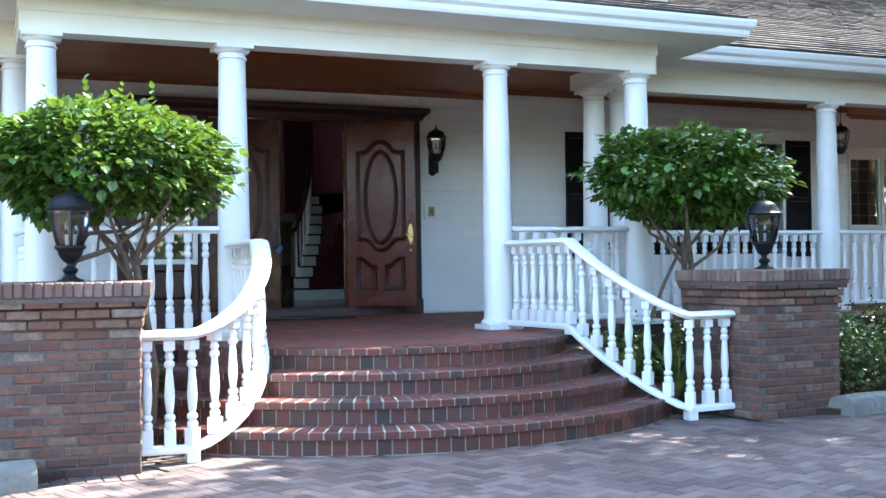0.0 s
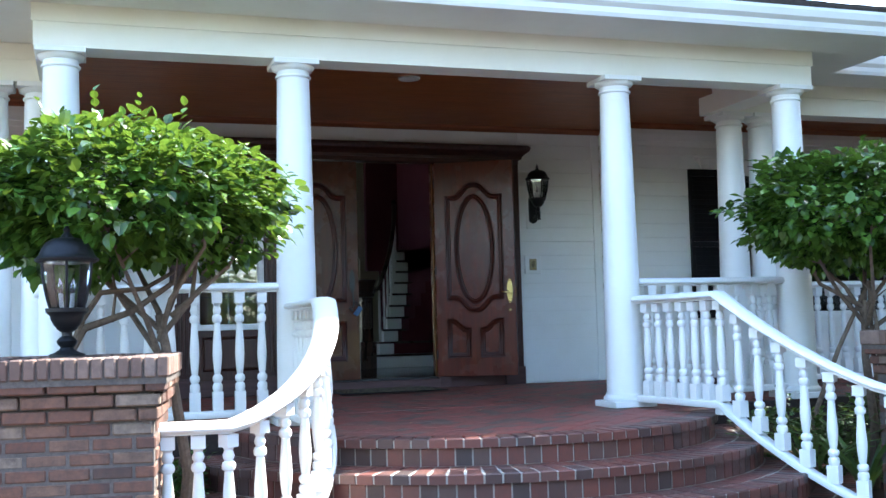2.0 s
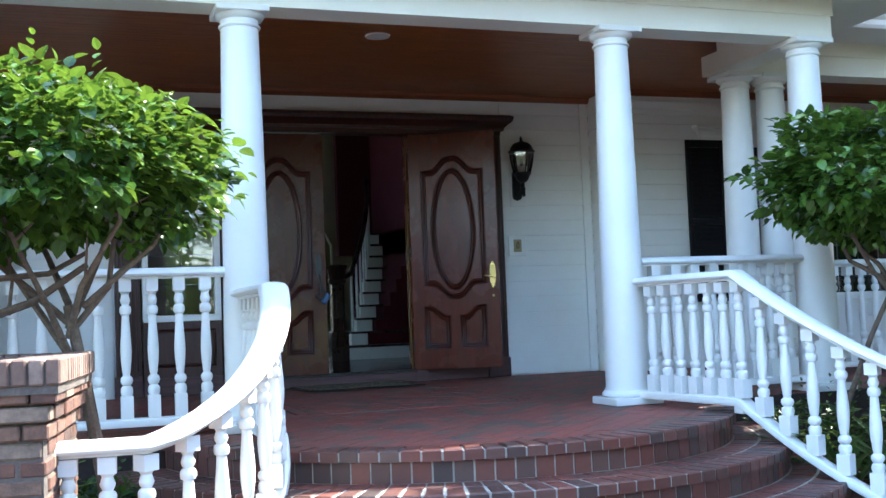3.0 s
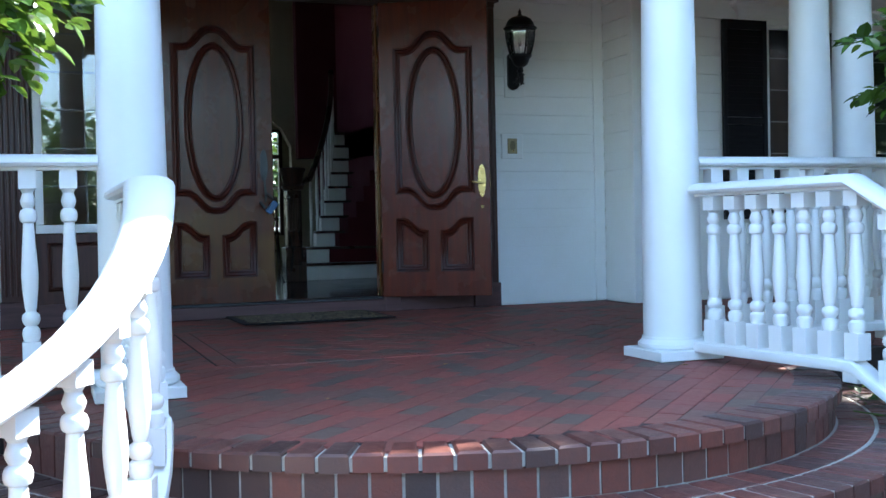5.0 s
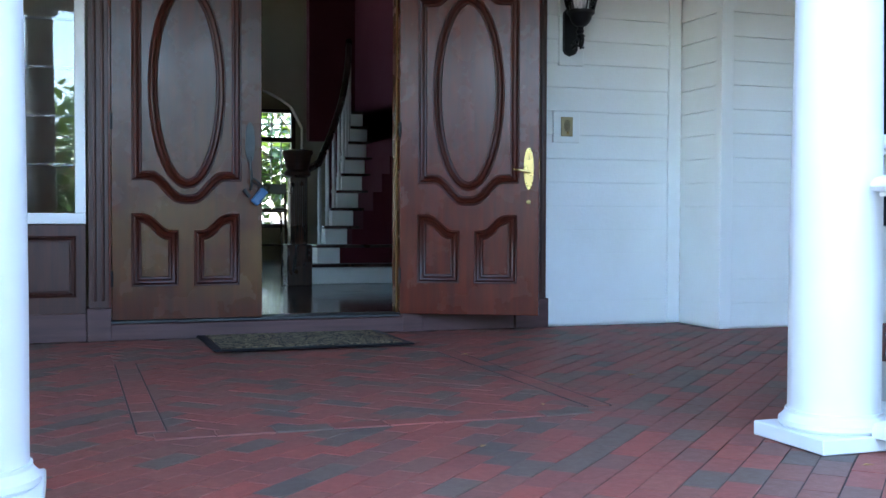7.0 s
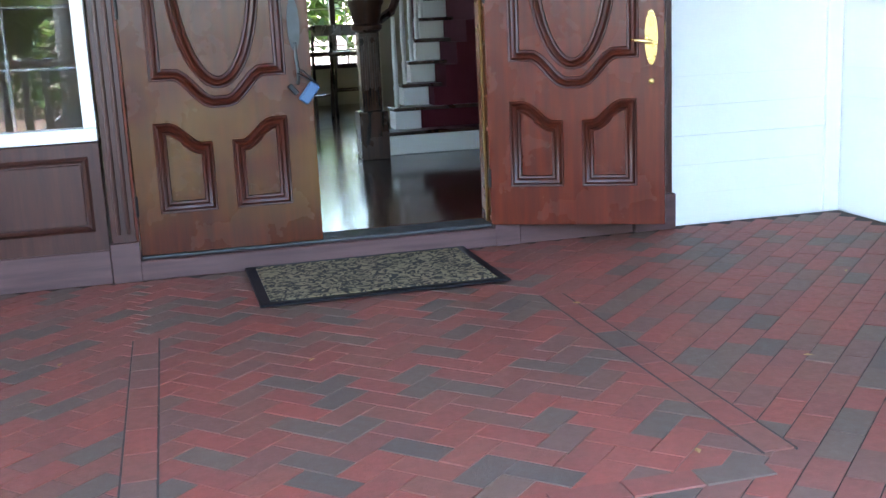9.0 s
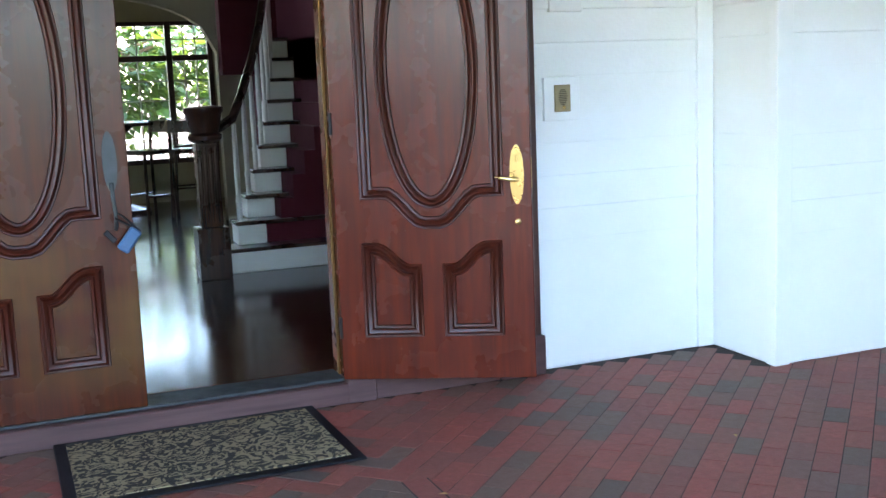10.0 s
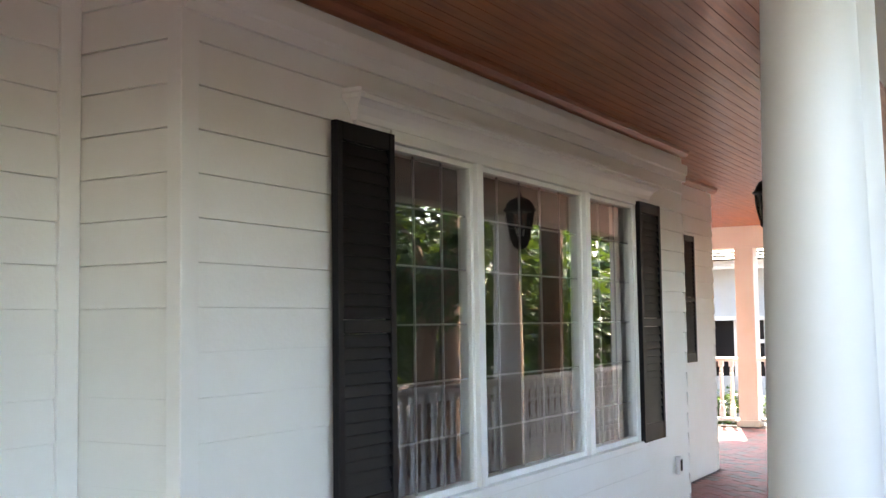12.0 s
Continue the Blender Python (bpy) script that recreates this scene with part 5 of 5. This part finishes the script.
def crown_leaves(seed, centre, radii, count, size, jag=0.34, sprigs=9, leaf=leaf_quads):
    rnd = random.Random(seed)
    g = Geo()
    centre = Vector(centre)
    n = 0
    while n < count:
        v = Vector((rnd.gauss(0, 1), rnd.gauss(0, 1), rnd.gauss(0, 1))).normalized()
        lump = 1 + jag * noise.noise(v * 2.1 + Vector((seed, 0, 0))) + 0.6 * jag * noise.noise(v * 5.3 + Vector((0, seed, 0)))
        gap = noise.noise(v * 4.0 + Vector((0, 0, seed)))
        depth = rnd.random() ** 0.45 if gap > -0.25 else rnd.random() * 0.75
        r = (0.55 + 0.45 * depth) * lump
        zr = radii[2] * (1.0 if v.z > 0 else 0.88)
        p = centre + Vector((v.x * radii[0] * r, v.y * radii[1] * r, v.z * zr * r))
        out = Vector((v.x, v.y, v.z * 0.6)) + Vector((rnd.uniform(-1, 1), rnd.uniform(-1, 1), rnd.uniform(-0.9, 0.5))) * 0.9
        up = Vector((rnd.uniform(-0.5, 0.5), rnd.uniform(-0.5, 0.5), 1))
        leaf(g, p, out, up, size * rnd.uniform(0.6, 1.3))
        n += 1
    for _ in range(sprigs):
        a = rnd.uniform(0, 2 * math.pi)
        el = rnd.uniform(-0.1, 1.2)
        v = Vector((math.cos(a) * math.cos(el), math.sin(a) * math.cos(el), math.sin(el)))
        p0 = centre + Vector((v.x * radii[0], v.y * radii[1], v.z * radii[2])) * 0.9
        for k in range(6):
            p = p0 + (v + Vector((0, 0, 0.5))) * 0.03 * k
            leaf(g, p, v + Vector((rnd.uniform(-1, 1), rnd.uniform(-1, 1), 0.3)), Vector((0, 0, 1)), size * rnd.uniform(0.5, 0.9))
    return g


def clipped_tree(label, base, centre, radii, seed, stems, count=9000, size=0.078, low_limbs=()):
    t = thing("small_tree", label, "tree", base)
    base, c = Vector(base), Vector(centre) - Vector(base)
    rnd = random.Random(seed)
    fork = Vector((c.x * 0.3, c.y * 0.3, 1.42))
    part("trunk", Geo().tube([(0, 0, -0.1), (0.05, 0.02, 0.5), (-0.03, -0.02, 1.0), fork], [0.042, 0.034, 0.030, 0.026], 9), M_BARK, t, smooth=True)
    for q in range(stems):
        a = math.pi * (0.6 + 0.8 * q) + 0.4
        s0 = Vector((math.cos(a) * 0.55, math.sin(a) * 0.25, 0.55))
        part("stem", Geo().tube([s0 + Vector((0, 0, -0.6)), s0, s0.lerp(fork, 0.5) + Vector((0, 0, 0.08)), fork + Vector((0.05, 0, 0.15))], [0.026, 0.022, 0.018, 0.014], 8), M_BARK, t, smooth=True)
    for path, r0 in low_limbs:
        path = [Vector(p) - base for p in path]
        part("stem", Geo().tube(path, [r0 * (1 - 0.5 * i / (len(path) - 1)) for i in range(len(path))], 8), M_BARK, t, smooth=True)
    for k in range(7):
        a = 2 * math.pi * k / 7 + rnd.uniform(-0.3, 0.3)
        end = c + Vector((math.cos(a) * radii[0] * 0.7, math.sin(a) * radii[1] * 0.7, rnd.uniform(-0.15, 0.2)))
        start = fork + Vector((0, 0, rnd.uniform(-0.25, 0.05)))
        m1 = start.lerp(end, 0.4) + Vector((rnd.uniform(-0.1, 0.1), rnd.uniform(-0.1, 0.1), rnd.uniform(-0.12, 0.06)))
        m2 = start.lerp(end, 0.75) + Vector((rnd.uniform(-0.08, 0.08), rnd.uniform(-0.08, 0.08), rnd.uniform(-0.05, 0.1)))
        part("limb", Geo().tube([start, m1, m2, end], [0.019, 0.015, 0.010, 0.005], 7), M_BARK, t, smooth=True)
        for q in range(4):
            s0 = m1.lerp(end, rnd.random())
            e0 = s0 + Vector((rnd.uniform(-0.25, 0.25), rnd.uniform(-0.25, 0.25), rnd.uniform(0.05, 0.3)))
            part("twig", Geo().tube([s0, e0], [0.008, 0.003], 5), M_BARK, t)
    part("crown", crown_leaves(seed, c, radii, count, size, 0.36, 16, leaf_round), M_LEAF, t, kind="stuff")
    return t


clipped_tree("small green tree with glossy sunlit leaves behind a brick pillar", (-2.36, -5.30, 0.05), (-2.72, -5.30, 2.12), (0.96, 0.85, 0.44), 3, 0, low_limbs=(
    ([(-3.02, -5.25, 0.0), (-3.00, -5.30, 1.18), (-2.88, -5.35, 1.40), (-2.62, -5.35, 1.49), (-2.38, -5.33, 1.66)], 0.030),
    ([(-2.99, -5.30, 1.14), (-2.89, -5.36, 1.45), (-2.79, -5.36, 1.60), (-2.55, -5.36, 1.62), (-2.38, -5.30, 1.72)], 0.022),
    ([(-2.73, -5.35, 1.43), (-2.71, -5.35, 1.60), (-2.74, -5.35, 1.80)], 0.011),
    ([(-2.40, -5.30, 1.46), (-2.22, -5.38, 1.62), (-2.08, -5.40, 1.74), (-1.98, -5.40, 1.92)], 0.016)))
clipped_tree("small green tree with several bare stems beside a brick pillar", (2.75, -4.95, 0.05), (2.68, -5.05, 2.13), (0.92, 0.78, 0.48), 7, 3)


def shrub(label, at, radii, seed, count=1500, size=0.06, mat=None):
    s = thing("shrub", label, "shrub", at, group="bed shrubs")
    rnd = random.Random(seed)
    for k in range(5):
        a = 2 * math.pi * k / 5
        part("stem", Geo().tube([(0, 0, -0.1), (math.cos(a) * radii[0] * 0.3, math.sin(a) * radii[1] * 0.3, radii[2] * 0.8)], [0.018, 0.008], 5), M_BARK, s)
    part("foliage", crown_leaves(seed, (0, 0, radii[2] * 0.75), radii, count, size, 0.3, 8), mat or M_LEAF2, s, kind="stuff")


SH = "dense low green shrub in the bed beside the porch"
k = 0
for x, y, rx, rz in ((3.9, -5.5, 0.6, 0.42), (4.9, -5.7, 0.65, 0.38), (4.3, -4.8, 0.7, 0.5), (5.9, -5.9, 0.7, 0.40), (7.1, -6.0, 0.75, 0.42), (5.6, -4.8, 0.8, 0.5), (7.0, -4.8, 0.8, 0.5), (8.6, -5.6, 0.9, 0.5),
                     (3.2, -4.7, 0.5, 0.45), (2.2, -4.7, 0.45, 0.36), (-3.9, -5.4, 0.6, 0.45), (-4.9, -5.6, 0.7, 0.5), (-3.3, -4.7, 0.5, 0.4), (-4.5, -4.7, 0.7, 0.5), (-6.0, -5.5, 0.8, 0.5), (-2.4, -4.6, 0.35, 0.28), (10.2, -5.2, 1.0, 0.5), (-7.4, -5.3, 0.9, 0.5)):
    k += 1
    shrub(SH, (x, y, 0.05), (rx, rx * 0.8, rz), 20 + k)


def strap_plant(at, seed, n=14, L=0.5):
    p = thing("strap_leaf_plant", "clump of long green strap leaves in the planted bed", "plant", at, group="strap-leaf plants")
    rnd = random.Random(seed)
    for k in range(n):
        a = 2 * math.pi * k / n + rnd.uniform(-0.2, 0.2)
        l, w = L * rnd.uniform(0.7, 1.2), 0.03
        d, s = Vector((math.cos(a), math.sin(a), 0)), Vector((-math.sin(a), math.cos(a), 0))
        g = Geo()
        row = []
        for i in range(6):
            t = i / 5
            c = d * (l * 0.75 * t ** 1.3) + Vector((0, 0, l * (1.15 * t - 0.55 * t * t)))
            row.append((c, w * (1 - t) ** 0.6 * (0.6 + 0.8 * t) + 0.002))
        for (c0, w0), (c1, w1) in zip(row, row[1:]):
            g.add([c0 - s * w0, c0 + Vector((0, 0, -0.006)), c0 + s * w0, c1 + s * w1, c1 + Vector((0, 0, -0.006)), c1 - s * w1], [(0, 1, 4, 5), (1, 2, 3, 4)])
        part("blade", g, M_STRAP, p)


for i, a in enumerate(((2.35, -5.35, 0.4), (3.2, -5.15, 0.4), (-3.35, -5.0, 0.5), (-3.0, -4.9, 0.55), (-3.9, -5.9, 0.1), (2.1, -5.1, 0.3))):
    strap_plant((a[0], a[1], 0.05), 60 + i, L=0.5 + a[2])


def big_tree(label, at, h, seed, radii, count=2600, size=0.35, lean=0.4, bark=None):
    t = thing("tree", label, "tree", at)
    rnd = random.Random(seed)
    top = Vector((lean, rnd.uniform(-0.3, 0.3), h))
    part("trunk", Geo().tube([(0, 0, -0.2), (lean * 0.2, 0.05, h * 0.3), (lean * 0.6, -0.05, h * 0.65), top], [0.2, 0.16, 0.13, 0.08], 10), bark or M_PALEBARK, t, smooth=True)
    for k in range(7):
        a = 2 * math.pi * k / 7 + rnd.uniform(-0.3, 0.3)
        s = Vector((lean * 0.6, -0.05, h * 0.62)).lerp(top, rnd.random())
        e = top + Vector((math.cos(a) * radii[0] * 0.7, math.sin(a) * radii[1] * 0.7, rnd.uniform(-0.3, 0.6) * radii[2]))
        part("limb", Geo().tube([s, s.lerp(e, 0.5) + Vector((0, 0, 0.2)), e], [0.07, 0.05, 0.02], 7), bark or M_PALEBARK, t, smooth=True)
    part("crown", crown_leaves(seed, top, radii, count, size, 0.4, 20), M_LEAF2, t, kind="stuff")


# Added trees, mostly out of view, placed to dapple the driveway and fill reflections.
BT = "broad leafy tree added for driveway shade and window reflections"
for i, (x, y, h, r) in enumerate(((6.6, -6.9, 5.0, 2.2), (9.8, -6.6, 7.5, 2.6), (7.6, -4.6, 8.0, 2.6), (12.5, -7.5, 10.5, 3.0), (13.5, -3.8, 11.5, 3.2), (5.6, -7.6, 8.5, 2.4), (12.5, -11.5, 5.5, 2.8), (17.0, -12.0, 5.0, 3.2), (10.5, -9.8, 2.4, 2.5), (14.5, -9.0, 2.6, 2.8), (19.0, -8.5, 2.6, 3.0), (13.0, -13.5, 2.8, 3.0), (24.0, -9.0, 3.0, 3.4), (9.0, -13.0, 2.6, 2.6), (8.4, -9.4, 8.8, 2.6), (11.2, -9.0, 10.0, 2.8), (15.5, -6.5, 12.5, 3.2), (7.0, -10.6, 6.2, 2.2), (6.8, -6.2, 10.5, 2.4), (5.5, -19.0, 5.0, 3.6), (13.0, -20.0, 5.0, 3.8), (-2.5, -24.0, 2.4, 4.0), (-10.0, -22.0, 2.4, 3.8), (21.0, -17.0, 5.0, 4.0),
                                  (-18.0, -18.0, 5.0, 4.0), (29.0, -9.0, 5.0, 4.0), (1.5, -30.0, 2.8, 5.0), (10.0, -29.0, 6.0, 5.0), (20.0, -28.0, 6.0, 5.0), (-9.0, -31.0, 2.8, 5.0))):
    big_tree(BT, (x, y, 0), h, 100 + i, (r, r, r * 0.6), 4200 if h < 4 else 3400, 0.17 if h > 6 or i < 1 else 0.30 if h < 4 else 0.38)
# Out-of-view crown, added on the sun's line to keep light off the steps.
big_tree("slender leafy tree, out of view, added to shade the curved steps", (7.42, -3.95, 0), 9.7, 201, (1.15, 1.15, 0.95), 2600, 0.15, lean=0.0)
big_tree("stout pale-barked tree with low glossy foliage beyond the porch railing", (11.45, -4.7, 0), 3.15, 202, (1.3, 1.0, 1.0), 2600, 0.13, lean=0.7)
big_tree("tall pale-barked tree beyond the porch railing", (14.1, -4.7, 0), 6.5, 203, (2.0, 1.8, 1.2), 2600, 0.2, lean=0.3)
hedge = thing("hedge", "long dense green hedge across the driveway", "hedge", kind="stuff")
g = Geo()
rnd = random.Random(77)
for _ in range(16000):
    x = rnd.uniform(-30, 38)
    leaf_quads(g, Vector((x, -27 + rnd.uniform(-0.8, 0.8) + 0.006 * x * x * 0.3, rnd.uniform(0, 3.0 + 0.5 * noise.noise(Vector((x * 0.4, 0, 0)))))), Vector((rnd.uniform(-1, 1), rnd.uniform(0, 1), rnd.uniform(-0.6, 0.6))), Vector((0, 0, 1)), rnd.uniform(0.25, 0.5), 0.6)
part("foliage", g, M_LEAF2, hedge, kind="stuff")
for i, (x, y, h, r) in enumerate(((1.0, 20.0, 3.0, 2.6), (4.5, 22.0, 3.4, 3.0), (-2.5, 21.0, 3.2, 2.8), (7.5, 19.0, 3.0, 2.5))):
    big_tree("leafy garden tree behind the house", (x, y, 0), h, 140 + i, (r, r, r * 0.75), 2600, 0.3)
pool = structure("terrace_behind", Geo().box(-8, 9.2, -0.1, 14, 18, 0.45), M_CONCRETE)
railing("white painted garden railing behind the house", [(-2.0, 13.5, 0.50), (6.0, 13.5, 0.50)], 40)

# ---- neighbouring wing seen past the porch ----
gar = thing("outbuilding", "white outbuilding with dark window, white gutter and dark shingle roof", "building", (23.0, 2.5, 0))
M_OUTWALL = paint("pale_outbuilding_paint", (0.55, 0.57, 0.58), 0.6)
g = Geo().box(0, -6, 0, 0.2, -0.62, 3.42).box(0, 0.75, 0, 0.2, 6, 3.42).box(0, -0.62, 0, 0.2, 0.75, 1.1).box(0, -0.62, 2.27, 0.2, 0.75, 3.42)
part("wall", g, M_OUTWALL, gar)
part("gutter", Geo().sweep([(-0.30, 6.4, 3.34), (-0.30, -6.4, 3.34)], GUT), M_WHITE, gar)
part("soffit", Geo().box(-0.29, -6.4, 3.425, 0.2, 6.4, 3.45), M_WHITE, gar)
g = Geo()
for q in range(24):
    g.box(-0.46 + 0.19 * q, -6.45, 3.52 + 0.085 * q, -0.24 + 0.19 * q, 6.45, 3.55 + 0.085 * q)
part("roof", g, M_SHINGLE, gar)
wn2 = part("window", Geo().block(-0.05, -0.72, 2.27, 0.01, 0.85, 2.36, 0.005), M_WHITE, gar)
part("pane", Geo().box(0.10, -0.62, 1.1, 0.11, 0.75, 2.27), M_BLACK, wn2)
for y in (-0.35, 0.0, 0.28):
    part("muntin", Geo().box(0.04, y - 0.035, 1.1, 0.099, y + 0.035, 2.27), M_WHITE, wn2)
part("muntin", Geo().box(0.035, -0.62, 1.79, 0.098, 0.30, 1.87), M_WHITE, wn2)
for x, y, r in ((19.0, 0.5, 0.8), (20.5, -0.5, 0.9), (19.5, -1.8, 0.8), (22, -0.8, 0.9), (20.5, 2.2, 0.55), (21.0, 3.2, 0.6)):
    k += 1
    shrub("leafy green shrub beyond the end of the porch", (x, y, 0.0), (r, r, r), 20 + k, 1500, 0.1)

# ---- brick pieces of the steps ----
rnd = random.Random(11)
NOSE = [Geo().soft(-0.048, -0.20, 0, 0.048, 0.0, 0.058, 0.008).mesh("step_brick", M_STEPBRICK) for _ in range(1)][0]


def tapered(w0, w1, d, h, b):
    """Outer width w0 at y 0, inner w1 at y d."""
    g = Geo()
    vs = []
    for z, i in ((0, 0), (h - b, 0), (h, b)):
        vs += [(-w0 / 2 + i, i, z), (w0 / 2 - i, i, z), (w1 / 2 - i, d - i, z), (-w1 / 2 + i, d - i, z)]
    fs = [(3, 2, 1, 0), (8, 9, 10, 11)]
    for k in (0, 4):
        fs += [(k + i, k + (i + 1) % 4, k + 4 + (i + 1) % 4, k + 4 + i) for i in range(4)]
    return g.add(vs, fs)


for si, (r, z) in enumerate(zip(STEP_R, STEP_Z)):
    pitch = 0.108
    n = int(round(math.pi * r / pitch))
    dth = math.pi / n
    w0, w1 = dth * r - 0.012, dth * (r - 0.20) - 0.010
    nose = tapered(w0, w1, 0.20, 0.060, 0.008).mesh("nosing_brick", M_STEPBRICK)
    ris = Geo().soft(-w0 / 2, 0, 0, w0 / 2, 0.05, 0.107, 0.003).mesh("riser_brick", M_STEPBRICK)
    tread = tapered(dth * (r - 0.215) - 0.008, dth * (r - 0.36) - 0.008, 0.145, 0.05, 0.003).mesh("tread_brick", M_STEPBRICK)
    for k in range(n):
        a = math.pi + dth * (k + 0.5)
        for nm, me, rr, zz, off in (("nosing_brick", nose, r, z - 0.060, 0), ("riser_brick", ris, r - 0.028, z - 0.170, 0.5), ("tread_brick", tread, r - 0.213, z - 0.0505, 0)):
            if nm == "tread_brick" and si == 0:
                continue
            th = a + dth * off * (0 if si == 9 else 1)
            if th > 2 * math.pi:
                continue
            p = Vector((STEP_C[0] + rr * math.cos(th), STEP_C[1] + rr * math.sin(th), zz + rnd.uniform(-0.0015, 0.0015)))
            part(nm, me, None, steps, at=Matrix.Translation(p) @ Matrix.Rotation(th + math.pi / 2, 4, "Z") @ Matrix.Rotation(rnd.uniform(-0.006, 0.006), 4, "Z"))

# ---- porch floor and driveway bricks ----


def place_bricks(parent, name, items, size, near, limit, me_mat, far_mat, top, h, b=0.003):
    """items: (x, y, angle). The ones nearest to near become parts, the others one mesh."""
    L, W = size
    me = Geo().soft(-L / 2, -W / 2, 0, L / 2, W / 2, h, b).mesh(name, me_mat)
    items = sorted(items, key=lambda q: (q[0] - near[0]) ** 2 + (q[1] - near[1]) ** 2)
    rr = random.Random(len(items))
    g = Geo()
    for i, (x, y, a) in enumerate(items):
        m = Matrix.Translation((x, y, top - h + rr.uniform(-0.0012, 0.0012))) @ Matrix.Rotation(a + rr.uniform(-0.008, 0.008), 4, "Z")
        if i < limit:
            part(name, me, None, parent, at=m)
        else:
            g.soft(-L / 2, -W / 2, 0, L / 2, W / 2, h, b, m)
    part(name + "s", g, far_mat, parent, kind="stuff")


def herringbone(inside, cx, cy, reach, angle, u):
    """Herringbone of bricks u wide and 2u long."""
    out = []
    n = int(reach / u) + 2
    c, s = math.cos(angle), math.sin(angle)
    for i in range(-n, n):
        for j in range(-n, n):
            k = (i - j) % 4
            if k == 0:
                px, py, a = (i + 1) * u, (j + 0.5) * u, 0
            elif k == 2:
                px, py, a = (i + 0.5) * u, (j) * u + u, math.pi / 2
                py = j * u
            else:
                continue
            x, y = cx + px * c - py * s, cy + px * s + py * c
            if inside(x, y):
                out.append((x, y, angle + a))
    return out


def running(inside, cx, cy, reach, angle, L, W):
    out = []
    c, s = math.cos(angle), math.sin(angle)
    for j in range(-int(reach / W), int(reach / W)):
        for i in range(-int(reach / L), int(reach / L)):
            px, py = (i + (0.5 if j % 2 else 0)) * L, j * W
            x, y = cx + px * c - py * s, cy + px * s + py * c
            if inside(x, y):
                out.append((x, y, angle))
    return out


BX0, BX1, BY = -0.885, 0.84, -3.05


def on_porch(x, y):
    if 11.75 < x < 16.4 and -0.1 < y < 3.4:
        return True
    if -14 < x < 16.4 and -3.98 < y < (-0.08 if DOOR_X0 < x < DOOR_X1 else 0.0 if -3.15 < x < 3.03 or x > 8.96 else WING):
        return True
    return y <= -3.9 and math.hypot(x - STEP_C[0], y - STEP_C[1]) < STEP_R[0] - 0.15


def centre_field(x, y):
    return BX0 + 0.005 < x < BX1 - 0.005 and y > BY


U = 0.1025
items = herringbone(lambda x, y: on_porch(x, y) and centre_field(x, y), 0, -1.5, 4, radians(45), U)
items = [q for q in items if q[0] > -5.5]
place_bricks(floor, "floor_brick", items, (2 * U - 0.004, U - 0.004), (0.1, -2.4), 220, M_FLOORBRICK, M_FLOORBRICK_F, FZ, 0.03, 0.0008)
items = running(lambda x, y: on_porch(x, y) and not (BX0 + 0.12 < x < BX1 - 0.12 and y > BY + 0.12) and x < 16.3, 0, -2, 17, radians(45), 2 * U, U)
items = [q for q in items if q[0] > -5.5]
place_bricks(floor, "border_brick", items, (2 * U - 0.004, U - 0.0045), (1.2, -2.6), 300, M_FLOORBRICK, M_FLOORBRICK_F, FZ - 0.0030, 0.03, 0.0008)
band = [(BX0, -1.25 - 2 * U * k, math.pi / 2) for k in range(9)] + [(BX1, -1.25 - 2 * U * k, math.pi / 2) for k in range(9)]
band += [(BX0 + 2 * U * (k + 0.5), BY - 0.03, 0) for k in range(8)]
BM = Geo().soft(-U + 0.003, -U / 2 + 0.003, 0, U - 0.003, U / 2 - 0.003, 0.032, 0.0012).mesh("band_brick", M_FLOORBRICK)
for x, y, a in band:
    part("band_brick", BM, None, floor, at=Matrix.Translation((x, y, FZ - 0.0298)) @ Matrix.Rotation(a, 4, "Z"))

for x0, x1, y0, y1 in ((BX0 - U / 2 - 0.003, BX0 - U / 2 + 0.003, -3.0, -1.15), (BX0 + U / 2 - 0.003, BX0 + U / 2 + 0.003, -3.0, -1.15), (BX1 - U / 2 - 0.003, BX1 - U / 2 + 0.003, -3.0, -1.15),
                       (BX1 + U / 2 - 0.003, BX1 + U / 2 + 0.003, -3.0, -1.15)):
    part("joint_strip", Geo().box(x0, y0, FZ - 0.02, x1, y1, FZ + 0.0024), M_FLOORMORTAR, floor)

drive = thing("driveway", "driveway of pinkish grey pavers in herringbone, dappled sun", "driveway", kind="structure")


def on_drive(x, y):
    if not (-9 < x < 13 and -14.6 < y < -4.6):
        return False
    if math.hypot(x - STEP_C[0], y - STEP_C[1]) < STEP_R[3] + 0.02:
        return False
    if x > 2.1:
        return y < -6.15 and (x < 3.1 or y < -6.1 - 0.35 * min(x - 3.1, 1.6) - 0.08 * max(0, x - 4.7)) and not (x < 3.36 and y > -6.40)
    if x < -2.4:
        return y < -6.42 and (x > -3.4 or y < -6.4 - 0.4 * min(-3.4 - x, 1.2))
    return y < -5.3


items = herringbone(on_drive, 0, -9, 12, radians(20), 0.104)
place_bricks(drive, "paver", items, (0.203, 0.099), (-1.0, -8.2), 300, M_PAVER, M_PAVER_F, 0.0, 0.03)
for m0, sx in zip(pillars, (-1, 1)):
    for kk in range(9):
        p = m0 @ Vector((0.05 + 0.105 * kk, -0.10, -0.022))
        part("edge_paver", Geo().soft(-0.047, -0.098, 0, 0.047, 0.098, 0.03, 0.004), M_PAVER, drive, at=Matrix.Translation(p) @ Matrix.Rotation(0.0, 4, "Z"))
structure("driveway_far", Geo().box(-30, -26, -0.03, 30, -14.55, -0.004), M_PAVER)
